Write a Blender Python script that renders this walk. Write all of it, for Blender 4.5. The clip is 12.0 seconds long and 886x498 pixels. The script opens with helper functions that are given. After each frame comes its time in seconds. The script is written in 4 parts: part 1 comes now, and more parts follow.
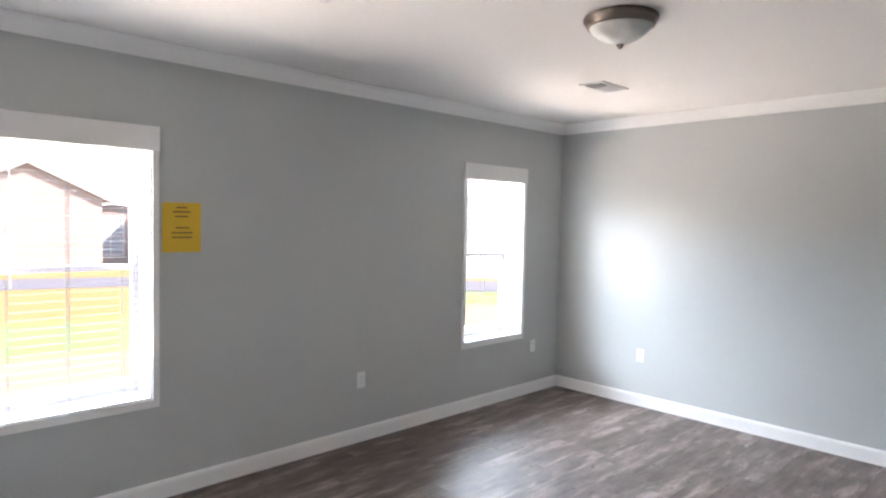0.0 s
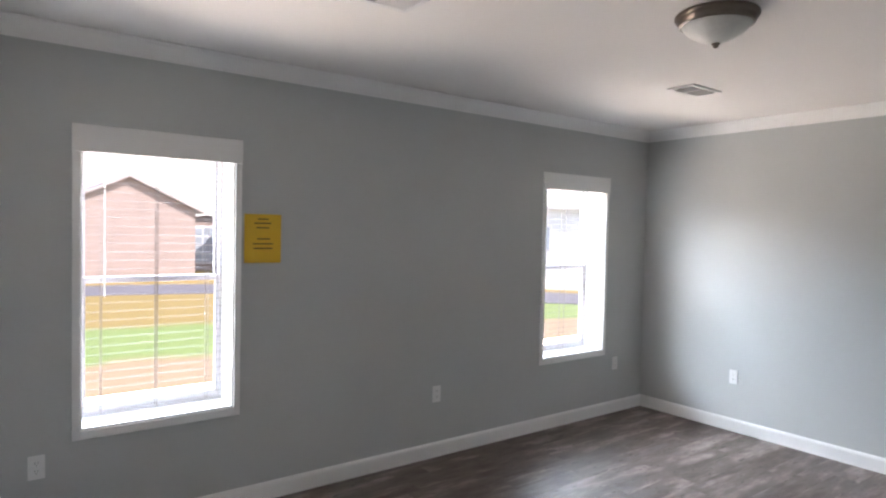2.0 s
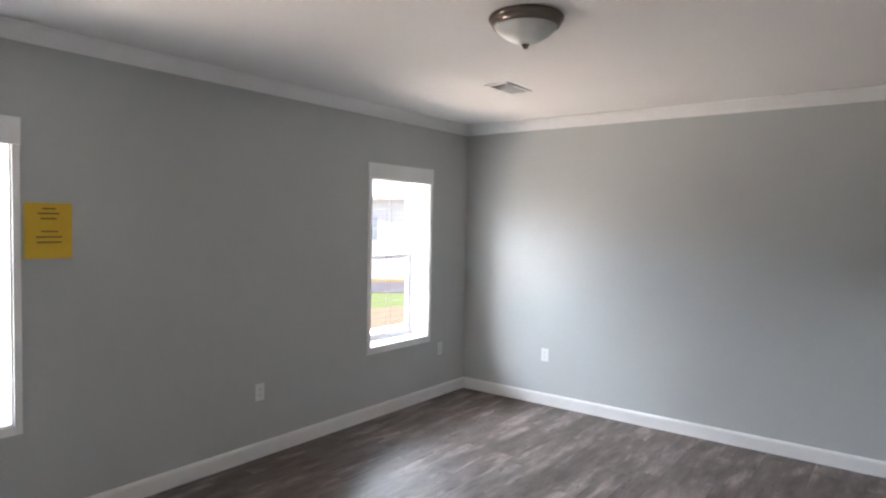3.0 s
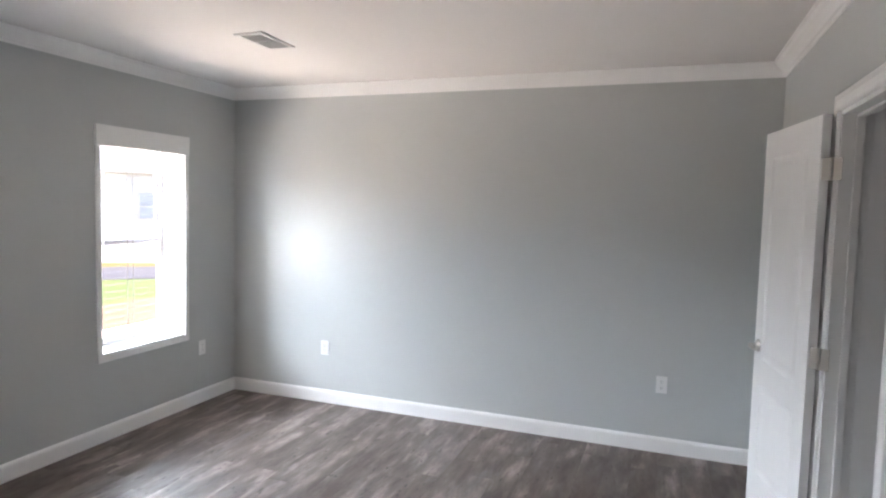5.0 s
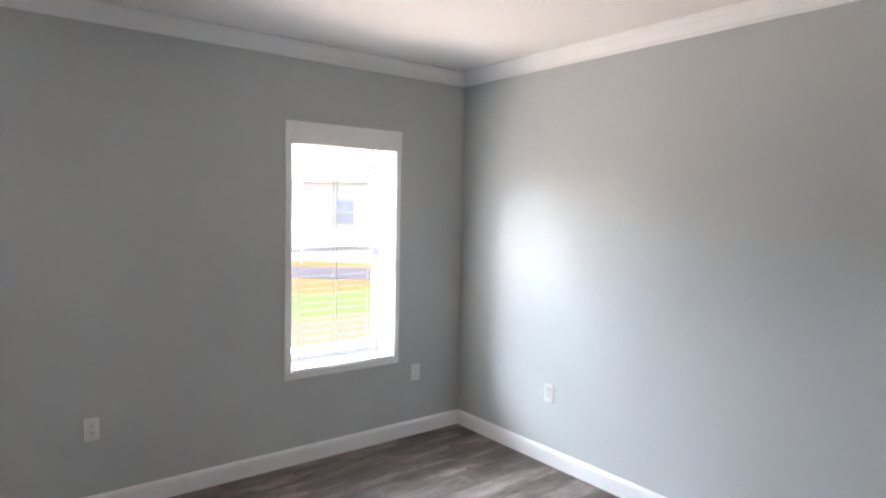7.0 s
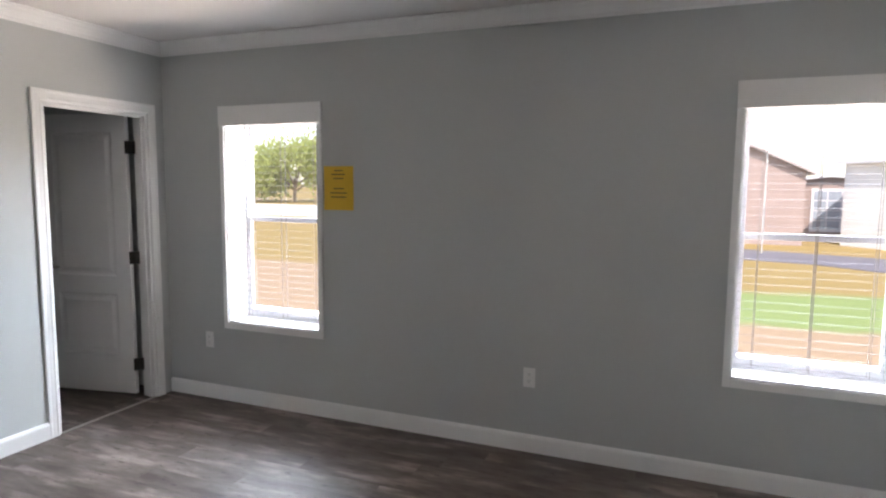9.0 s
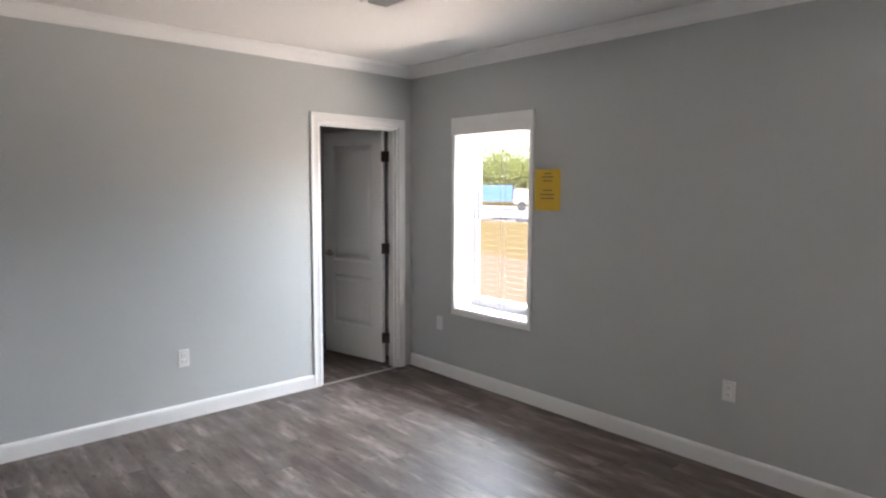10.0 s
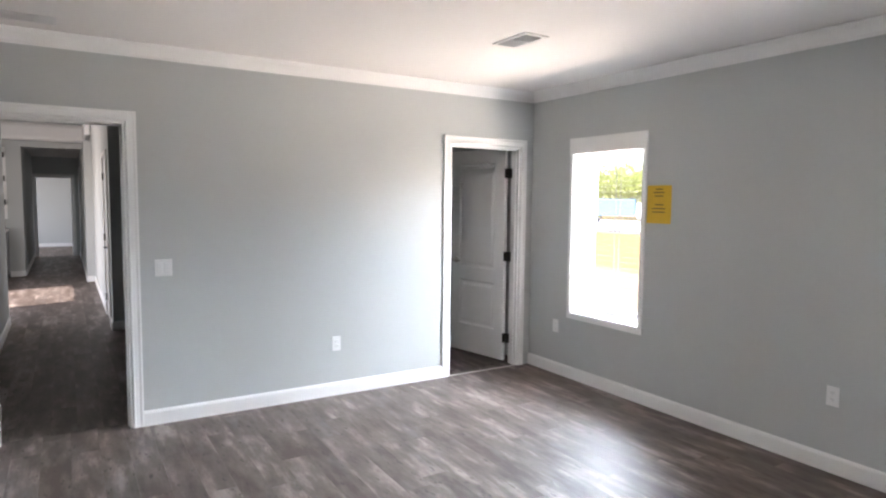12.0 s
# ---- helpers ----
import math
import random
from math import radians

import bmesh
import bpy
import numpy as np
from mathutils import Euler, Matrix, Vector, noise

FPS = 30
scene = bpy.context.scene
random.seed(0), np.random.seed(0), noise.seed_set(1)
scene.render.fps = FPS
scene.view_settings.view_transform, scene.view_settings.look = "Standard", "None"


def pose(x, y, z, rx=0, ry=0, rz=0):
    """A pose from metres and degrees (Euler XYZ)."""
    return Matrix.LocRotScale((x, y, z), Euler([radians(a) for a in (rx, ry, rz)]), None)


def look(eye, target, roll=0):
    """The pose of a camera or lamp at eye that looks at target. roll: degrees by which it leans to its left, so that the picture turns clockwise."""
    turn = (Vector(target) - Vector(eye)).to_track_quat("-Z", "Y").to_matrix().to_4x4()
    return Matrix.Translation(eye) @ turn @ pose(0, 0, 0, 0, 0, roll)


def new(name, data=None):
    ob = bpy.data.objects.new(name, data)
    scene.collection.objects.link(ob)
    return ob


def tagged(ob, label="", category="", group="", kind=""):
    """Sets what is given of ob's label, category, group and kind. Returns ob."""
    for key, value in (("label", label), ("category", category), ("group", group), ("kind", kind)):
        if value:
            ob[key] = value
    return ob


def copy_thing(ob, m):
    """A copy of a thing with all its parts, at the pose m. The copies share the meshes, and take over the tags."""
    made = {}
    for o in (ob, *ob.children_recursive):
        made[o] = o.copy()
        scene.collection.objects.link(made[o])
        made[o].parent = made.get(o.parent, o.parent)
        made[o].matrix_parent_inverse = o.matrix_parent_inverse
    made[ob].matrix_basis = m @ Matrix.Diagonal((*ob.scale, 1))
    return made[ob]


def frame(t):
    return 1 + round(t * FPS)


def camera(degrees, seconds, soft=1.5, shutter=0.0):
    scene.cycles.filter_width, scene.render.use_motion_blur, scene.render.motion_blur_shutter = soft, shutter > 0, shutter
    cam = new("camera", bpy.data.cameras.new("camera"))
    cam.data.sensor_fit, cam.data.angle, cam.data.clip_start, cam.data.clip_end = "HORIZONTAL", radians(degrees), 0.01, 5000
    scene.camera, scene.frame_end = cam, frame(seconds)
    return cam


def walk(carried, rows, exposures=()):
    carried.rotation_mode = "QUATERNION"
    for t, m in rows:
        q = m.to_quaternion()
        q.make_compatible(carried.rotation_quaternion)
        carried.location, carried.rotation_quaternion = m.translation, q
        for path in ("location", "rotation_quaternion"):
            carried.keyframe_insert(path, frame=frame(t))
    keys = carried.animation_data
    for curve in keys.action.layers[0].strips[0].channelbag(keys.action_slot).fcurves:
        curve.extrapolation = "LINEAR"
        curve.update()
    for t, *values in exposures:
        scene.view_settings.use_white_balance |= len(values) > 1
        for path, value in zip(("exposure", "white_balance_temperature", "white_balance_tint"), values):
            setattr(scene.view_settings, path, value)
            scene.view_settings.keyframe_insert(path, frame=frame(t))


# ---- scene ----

cam = camera(71.2, 12.0, soft=2.2)
PATH = [
    (0, (0.094, -3.554, 1.596), (1.481, -2.117, 1.505), 1.1),
    (0.5, (0.114, -3.51, 1.6), (1.276, -1.884, 1.519), 1.0),
    (1, (0.119, -3.491, 1.596), (1.164, -1.787, 1.527), 1.0),
    (1.5, (0.135, -3.484, 1.598), (1.211, -1.799, 1.537), 1.1),
    (2, (0.155, -3.476, 1.604), (1.355, -1.877, 1.541), 1.2),
    (2.5, (0.186, -3.472, 1.611), (1.587, -2.047, 1.539), 1.3),
    (3, (0.19, -3.472, 1.605), (1.779, -2.26, 1.521), 1.0),
    (3.5, (0.221, -3.477, 1.603), (1.955, -2.485, 1.499), 1.3),
    (3.7, (0.241, -3.488, 1.604), (2.018, -2.577, 1.492), 1.4),
    (5.3, (0.991, -3.446, 1.613), (2.868, -2.768, 1.473), 1.4),
    (5.5, (1.132, -3.464, 1.596), (2.983, -2.718, 1.471), 1.4),
    (6, (1.485, -3.462, 1.557), (3.232, -2.494, 1.458), 1.3),
    (6.5, (1.871, -3.462, 1.549), (3.419, -2.2, 1.451), 1.1),
    (6.7, (2.041, -3.462, 1.567), (3.468, -2.065, 1.456), 1.1),
    (8.3, (2.983, -3.423, 1.607), (3.011, -1.433, 1.409), 0.8),
    (8.5, (3.168, -3.465, 1.585), (2.946, -1.487, 1.389), 0.7),
    (9, (3.567, -3.445, 1.557), (2.825, -1.599, 1.351), 0.5),
    (9.5, (3.835, -3.401, 1.522), (2.702, -1.765, 1.325), 0.5),
    (10, (4.109, -3.37, 1.546), (2.637, -2.031, 1.347), 0.3),
    (10.5, (4.248, -3.467, 1.56), (2.6, -2.35, 1.372), 0.5),
    (11, (4.345, -3.616, 1.548), (2.608, -2.64, 1.376), 0.4),
    (11.5, (4.439, -3.725, 1.545), (2.692, -2.764, 1.388), 0.5),
    (12, (4.529, -3.735, 1.549), (2.827, -2.696, 1.39), 0.6),
]
walk(cam, [(t, look(eye, target, roll)) for t, eye, target, roll in PATH], exposures=[
    (0.0, 1.92, 6600, 19), (0.5, 1.78, 6600, 19), (1.0, 1.56, 6600, 19), (1.5, 1.44, 6600, 19), (2.5, 1.40, 6650, 19), (3.5, 1.56, 6700, 19),
    (5.5, 1.78, 6650, 19), (6.5, 1.72, 6600, 19), (8.5, 1.70, 6600, 19), (9.0, 1.28, 6750, 19), (9.5, 1.18, 6850, 19), (10.0, 1.48, 6850, 19), (11.0, 1.96, 6750, 19), (12.0, 2.14, 6700, 19)])

# room: x 0 (west) to W (east), y S (south, SW beside the hall door) to 0 (north, windows), z 0 to H
W, S, H = 5.105, -4.08, 2.53
SW, JOG = -4.31, 1.7  # south wall set further back west of an assumed unseen jog, fitting the view
GROUND = -0.7
WINDOWS = ((0.515, 1.338), (3.750, 4.562))  # outer trim, west and east edge
WZ0, WZ1 = 0.53, 2.08

# ---------------------------------------------------------------- light
world = bpy.data.worlds.new("daylight")
scene.world = world
world.use_nodes = True
wn = world.node_tree
sky = wn.nodes.new("ShaderNodeTexSky")
sky.sky_type, sky.sun_disc = "NISHITA", False
sky.sun_elevation, sky.sun_rotation = radians(47), radians(161.6)
wn.links.new(sky.outputs[0], wn.nodes["Background"].inputs[0])
wn.nodes["Background"].inputs[1].default_value = 0.15

sun = new("sun", bpy.data.lights.new("sun", "SUN"))
sun.data.energy, sun.data.angle, sun.data.color = 2.9, radians(0.5), (1.0, 0.95, 0.88)
sun.matrix_world = look((14, -42, 47.5), (0, 0, 0))


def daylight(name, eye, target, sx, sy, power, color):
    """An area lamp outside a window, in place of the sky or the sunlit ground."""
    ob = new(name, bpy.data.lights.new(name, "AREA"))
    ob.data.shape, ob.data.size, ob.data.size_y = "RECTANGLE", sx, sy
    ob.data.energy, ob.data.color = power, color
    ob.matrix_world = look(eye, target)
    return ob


# added lamps, brighter than the sky, hidden above and below the view outside
daylight("sky_standin_lamp", (2.55, 4.4, 4.05), (2.55, 0.0, 4.05), 15.0, 3.1, 2650, (0.76, 0.90, 1.0))
daylight("ground_bounce_lamp", (2.55, 2.2, -0.60), (2.55, 1.5, 1.8), 18.0, 3.0, 1420, (1.0, 0.89, 0.77))

# ---------------------------------------------------------------- materials


def material(name, color, rough=0.5, metal=0.0, vary=0.06, scale=3.0, fine=120.0, bump=0.05, spec=0.5, stretch=(1, 1, 1)):
    """Paint-like surface: base colour with broad and fine variation and a little relief."""
    m = bpy.data.materials.new(name)
    m.use_nodes = True
    n, l = m.node_tree.nodes, m.node_tree.links
    b = n["Principled BSDF"]
    b.inputs["Roughness"].default_value, b.inputs["Metallic"].default_value = rough, metal
    b.inputs["Specular IOR Level"].default_value = spec
    tc = n.new("ShaderNodeTexCoord")
    mp = n.new("ShaderNodeMapping")
    mp.inputs["Scale"].default_value = stretch
    l.new(tc.outputs["Object"], mp.inputs[0])
    broad, grain = n.new("ShaderNodeTexNoise"), n.new("ShaderNodeTexNoise")
    broad.inputs["Scale"].default_value, broad.inputs["Detail"].default_value = scale, 4
    grain.inputs["Scale"].default_value, grain.inputs["Detail"].default_value = fine, 3
    l.new(mp.outputs[0], broad.inputs["Vector"]), l.new(mp.outputs[0], grain.inputs["Vector"])
    mix = n.new("ShaderNodeMath")
    mix.operation = "MULTIPLY_ADD"
    l.new(grain.outputs[0], mix.inputs[0])
    mix.inputs[1].default_value = 0.35
    l.new(broad.outputs[0], mix.inputs[2])
    ramp = n.new("ShaderNodeValToRGB")
    ramp.color_ramp.elements[0].position, ramp.color_ramp.elements[1].position = 0.35, 1.0
    ramp.color_ramp.elements[0].color = (*[c * (1 - vary) for c in color], 1)
    ramp.color_ramp.elements[1].color = (*[min(1, c * (1 + vary)) for c in color], 1)
    l.new(mix.outputs[0], ramp.inputs[0])
    l.new(ramp.outputs[0], b.inputs["Base Color"])
    if bump:
        bp = n.new("ShaderNodeBump")
        bp.inputs["Strength"].default_value, bp.inputs["Distance"].default_value = bump, 0.004
        l.new(grain.outputs[0], bp.inputs["Height"])
        l.new(bp.outputs[0], b.inputs["Normal"])
    return m


def plank_material():
    """Weathered grey-brown vinyl plank, grain along x, each plank its own tone."""
    m = bpy.data.materials.new("vinyl_plank")
    m.use_nodes = True
    n, l = m.node_tree.nodes, m.node_tree.links
    b = n["Principled BSDF"]
    tc, info = n.new("ShaderNodeTexCoord"), n.new("ShaderNodeObjectInfo")
    geo = n.new("ShaderNodeNewGeometry")
    rnd = n.new("ShaderNodeMath")
    rnd.operation = "ADD"
    l.new(info.outputs["Random"], rnd.inputs[0]), l.new(geo.outputs["Random Per Island"], rnd.inputs[1])
    shift = n.new("ShaderNodeCombineXYZ")
    far = n.new("ShaderNodeMath")
    far.operation = "MULTIPLY"
    far.inputs[1].default_value = 37.0
    l.new(rnd.outputs[0], far.inputs[0])
    l.new(far.outputs[0], shift.inputs[2]), l.new(far.outputs[0], shift.inputs[0])
    add = n.new("ShaderNodeVectorMath")
    add.operation = "ADD"
    l.new(tc.outputs["Object"], add.inputs[0]), l.new(shift.outputs[0], add.inputs[1])

    def noise_at(scale, vec, detail=5, rough=0.6):
        mp, t = n.new("ShaderNodeMapping"), n.new("ShaderNodeTexNoise")
        mp.inputs["Scale"].default_value = vec
        t.inputs["Scale"].default_value, t.inputs["Detail"].default_value = scale, detail
        t.inputs["Roughness"].default_value = rough
        l.new(add.outputs[0], mp.inputs[0]), l.new(mp.outputs[0], t.inputs["Vector"])
        return t

    cloud, streak, grain = noise_at(2.3, (1, 3.4, 1), 7, 0.60), noise_at(1.8, (1, 5.0, 1), 4, 0.55), noise_at(45, (1, 4, 1))
    tint, speck = noise_at(2.2, (1, 3.0, 1), 3), noise_at(12, (1, 2.8, 1), 3, 0.55)
    patch = n.new("ShaderNodeMapRange")
    patch.interpolation_type = "SMOOTHSTEP"
    patch.inputs["From Min"].default_value, patch.inputs["From Max"].default_value = 0.50, 0.68
    l.new(streak.outputs[0], patch.inputs[0])

    def madd(a, k, c):
        q = n.new("ShaderNodeMath")
        q.operation = "MULTIPLY_ADD"
        l.new(a, q.inputs[0])
        q.inputs[1].default_value = k
        if isinstance(c, float):
            q.inputs[2].default_value = c
        else:
            l.new(c, q.inputs[2])
        return q.outputs[0]

    v = madd(cloud.outputs[0], 1.45, -0.40)
    v = madd(patch.outputs[0], 0.22, v)
    v = madd(grain.outputs[0], 0.14, v)
    fr = n.new("ShaderNodeMath")
    fr.operation = "FRACT"
    l.new(rnd.outputs[0], fr.inputs[0])
    v = madd(fr.outputs[0], 0.16, v)
    ramp = n.new("ShaderNodeValToRGB")
    e = ramp.color_ramp.elements
    e[0].position, e[0].color = 0.28, (0.070, 0.051, 0.041, 1)
    e[1].position, e[1].color = 0.90, (0.325, 0.278, 0.246, 1)
    mid = e.new(0.56)
    mid.color = (0.135, 0.107, 0.094, 1)
    l.new(v, ramp.inputs[0])
    cool = n.new("ShaderNodeMix")
    cool.data_type = "RGBA"
    cr = n.new("ShaderNodeMapRange")
    cr.inputs["From Min"].default_value, cr.inputs["From Max"].default_value, cr.inputs["To Max"].default_value = 0.54, 0.70, 0.28
    l.new(tint.outputs[0], cr.inputs[0]), l.new(cr.outputs[0], cool.inputs["Factor"])
    l.new(ramp.outputs[0], cool.inputs[6])
    cool.inputs[7].default_value = (0.22, 0.208, 0.212, 1)
    knot = n.new("ShaderNodeMix")
    knot.data_type = "RGBA"
    kr = n.new("ShaderNodeMapRange")
    kr.inputs["From Min"].default_value, kr.inputs["From Max"].default_value, kr.inputs["To Max"].default_value = 0.63, 0.70, 0.80
    l.new(speck.outputs[0], kr.inputs[0]), l.new(kr.outputs[0], knot.inputs["Factor"])
    l.new(cool.outputs[2], knot.inputs[6])
    knot.inputs[7].default_value = (0.042, 0.030, 0.026, 1)
    l.new(knot.outputs[2], b.inputs["Base Color"])
    b.inputs["Specular IOR Level"].default_value = 0.38
    rr = n.new("ShaderNodeMapRange")
    rr.inputs["To Min"].default_value, rr.inputs["To Max"].default_value = 0.46, 0.53
    l.new(streak.outputs[0], rr.inputs[0])
    l.new(rr.outputs[0], b.inputs["Roughness"])
    bp = n.new("ShaderNodeBump")
    bp.inputs["Strength"].default_value, bp.inputs["Distance"].default_value = 0.10, 0.002
    l.new(grain.outputs[0], bp.inputs["Height"])
    l.new(bp.outputs[0], b.inputs["Normal"])
    return m


def ground_material():
    """Bare sand near the house, a strip of green grass, dry yellow grass beyond."""
    m = bpy.data.materials.new("yard_ground")
    m.use_nodes = True
    n, l = m.node_tree.nodes, m.node_tree.links
    b = n["Principled BSDF"]
    b.inputs["Roughness"].default_value = 0.95
    tc = n.new("ShaderNodeTexCoord")
    sep = n.new("ShaderNodeSeparateXYZ")
    l.new(tc.outputs["Object"], sep.inputs[0])
    big, small = n.new("ShaderNodeTexNoise"), n.new("ShaderNodeTexNoise")
    big.inputs["Scale"].default_value, big.inputs["Detail"].default_value = 0.35, 6
    small.inputs["Scale"].default_value, small.inputs["Detail"].default_value = 6, 5
    l.new(tc.outputs["Object"], big.inputs["Vector"]), l.new(tc.outputs["Object"], small.inputs["Vector"])

    def step(value, a, c):
        r = n.new("ShaderNodeMapRange")
        r.interpolation_type = "SMOOTHSTEP"
        r.inputs["From Min"].default_value, r.inputs["From Max"].default_value = a, c
        l.new(value, r.inputs[0])
        return r.outputs[0]

    y = n.new("ShaderNodeMath")
    y.operation = "MULTIPLY_ADD"
    l.new(big.outputs[0], y.inputs[0])
    y.inputs[1].default_value = 2.6
    l.new(sep.outputs["Y"], y.inputs[2])

    def mixed(fac, a, c):
        q = n.new("ShaderNodeMix")
        q.data_type = "RGBA"
        l.new(fac, q.inputs["Factor"])
        for sock, val in ((q.inputs[6], a), (q.inputs[7], c)):
            if isinstance(val, tuple):
                sock.default_value = (*val, 1)
            else:
                l.new(val, sock)
        return q.outputs[2]

    sand = mixed(small.outputs[0], (0.30, 0.205, 0.115), (0.37, 0.262, 0.155))
    green = mixed(small.outputs[0], (0.17, 0.235, 0.062), (0.23, 0.29, 0.088))
    dry = mixed(small.outputs[0], (0.25, 0.17, 0.045), (0.31, 0.22, 0.065))
    east = step(sep.outputs["X"], -3.5, 0.5)
    in_green = n.new("ShaderNodeMath")
    in_green.operation = "MULTIPLY"
    l.new(step(y.outputs[0], 8.7, 9.5), in_green.inputs[0]), l.new(east, in_green.inputs[1])
    col = mixed(in_green.outputs[0], sand, green)
    col = mixed(step(y.outputs[0], 12.2, 13.4), col, dry)
    l.new(col, b.inputs["Base Color"])
    return m


def siding_material(name, color, pitch, depth):
    """Outside cladding with horizontal courses."""
    m = material(name, color, 0.8, vary=0.12, scale=1.5, fine=30)
    n, l = m.node_tree.nodes, m.node_tree.links
    w = n.new("ShaderNodeTexWave")
    w.bands_direction, w.wave_profile = "Z", "SAW"
    w.inputs["Scale"].default_value = 0.314 / pitch
    tc = n.new("ShaderNodeTexCoord")
    l.new(tc.outputs["Object"], w.inputs["Vector"])
    bp = n.new("ShaderNodeBump")
    bp.inputs["Strength"].default_value, bp.inputs["Distance"].default_value = 0.8, depth
    l.new(w.outputs[0], bp.inputs["Height"])
    l.new(bp.outputs[0], n["Principled BSDF"].inputs["Normal"])
    return m


M_WALL = material("grey_wall_paint", (0.500, 0.520, 0.512), 0.72, vary=0.025, scale=1.2, fine=260, bump=0.10, spec=0.3)
M_CEIL = material("white_ceiling_paint", (0.73, 0.715, 0.70), 0.85, vary=0.02, scale=1.5, fine=180, bump=0.18, spec=0.2)
M_TRIM = material("white_trim_paint", (0.82, 0.82, 0.81), 0.38, vary=0.02, scale=4, fine=90, bump=0.02)
M_DOOR = material("white_door_paint", (0.86, 0.86, 0.85), 0.34, vary=0.02, scale=3, fine=70, bump=0.03, stretch=(4, 4, 0.6))
M_VINYL = material("white_window_vinyl", (0.58, 0.57, 0.60), 0.3, vary=0.02)
M_SLAT = material("dimmed_blind_slat", (0.26, 0.255, 0.28), 0.62, vary=0.02, spec=0.25)
M_PLATE = material("white_plastic_plate", (0.78, 0.78, 0.77), 0.3, vary=0.01, bump=0)
M_SLOT = material("grey_socket_slot", (0.16, 0.16, 0.16), 0.6, vary=0.1, bump=0)
M_NICKEL = material("satin_nickel", (0.52, 0.49, 0.45), 0.28, metal=1.0, vary=0.05, bump=0.02)
M_BRONZE = material("brushed_bronze_nickel", (0.20, 0.165, 0.14), 0.30, metal=1.0, vary=0.1, bump=0.03)
M_DARKHINGE = material("dark_bronze", (0.05, 0.045, 0.04), 0.4, metal=0.8, vary=0.1)
M_FROST = material("frosted_alabaster_glass", (0.62, 0.63, 0.60), 0.35, vary=0.12, scale=14, fine=60, bump=0.03)
M_METALWHITE = material("white_enamelled_steel", (0.64, 0.64, 0.64), 0.4, vary=0.03)
M_DUCT_SHADE = material("duct_shade", (0.09, 0.095, 0.105), 0.8, vary=0.2)
M_PAPER = material("yellow_paper", (0.72, 0.46, 0.035), 0.7, vary=0.03, scale=8, fine=300, bump=0.03)
M_INK = material("printed_ink", (0.06, 0.035, 0.015), 0.7, vary=0.1, bump=0)
M_CORD = material("blind_cord", (0.26, 0.235, 0.22), 0.8, vary=0.05, bump=0)
M_STRIP = material("pale_threshold_strip", (0.55, 0.52, 0.48), 0.3, metal=0.6, vary=0.05)
M_SUBFLOOR = material("dark_underlay", (0.035, 0.028, 0.024), 0.9, vary=0.1)
M_PLANK = plank_material()
M_GROUND = ground_material()
M_ROAD = material("grey_road", (0.15, 0.14, 0.155), 0.9, vary=0.12, scale=0.6, fine=40, bump=0.2)
M_CABINET = material("grey_cabinet_paint", (0.22, 0.22, 0.225), 0.45, vary=0.05)
M_IRON = material("black_iron", (0.035, 0.033, 0.032), 0.5, vary=0.1)
M_BRICK = siding_material("pink_brick_wall", (0.30, 0.23, 0.205), 0.2, 0.01)
M_SIDING = siding_material("white_lap_siding", (0.80, 0.79, 0.77), 0.2, 0.02)
M_ROOF = material("grey_shingle_roof", (0.36, 0.31, 0.30), 0.9, vary=0.15, scale=2, fine=25, bump=0.3)
M_LIGHTROOF = material("pale_metal_roof", (0.62, 0.62, 0.62), 0.5, vary=0.05)
M_DARKPANE = material("far_window_pane", (0.30, 0.34, 0.39), 0.15, vary=0.2)
M_BLUE = material("blue_truck_paint", (0.11, 0.24, 0.56), 0.35, vary=0.05)
M_RUBBER = material("black_rubber", (0.06, 0.06, 0.06), 0.7, vary=0.1)
M_BARK = material("tree_bark", (0.26, 0.21, 0.16), 0.9, vary=0.2, scale=4)
M_LEAF = material("tree_leaves", (0.30, 0.34, 0.10), 0.7, vary=0.35, scale=0.8, fine=6)

_n, _l = M_LEAF.node_tree.nodes, M_LEAF.node_tree.links
_t, _m = _n.new("ShaderNodeBsdfTranslucent"), _n.new("ShaderNodeMixShader")
_t.inputs["Color"].default_value = (0.55, 0.60, 0.18, 1)
_m.inputs[0].default_value = 0.45
_l.new(_n["Principled BSDF"].outputs[0], _m.inputs[1]), _l.new(_t.outputs[0], _m.inputs[2])
_l.new(_m.outputs[0], _n["Material Output"].inputs["Surface"])

# slats darkened and mixed mostly transparent so the window lamps don't blow them out
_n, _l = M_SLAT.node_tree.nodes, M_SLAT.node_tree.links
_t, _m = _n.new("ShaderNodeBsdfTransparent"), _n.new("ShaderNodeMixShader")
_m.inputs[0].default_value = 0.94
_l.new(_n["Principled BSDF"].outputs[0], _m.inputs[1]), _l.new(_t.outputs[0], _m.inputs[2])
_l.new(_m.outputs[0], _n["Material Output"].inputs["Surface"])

M_GLASS = bpy.data.materials.new("window_glass")
M_GLASS.use_nodes = True
_b = M_GLASS.node_tree.nodes["Principled BSDF"]
_b.inputs["Transmission Weight"].default_value, _b.inputs["Roughness"].default_value = 1.0, 0.0
_b.inputs["IOR"].default_value = 1.05
_b.inputs["Base Color"].default_value = (0.97, 0.98, 0.98, 1)
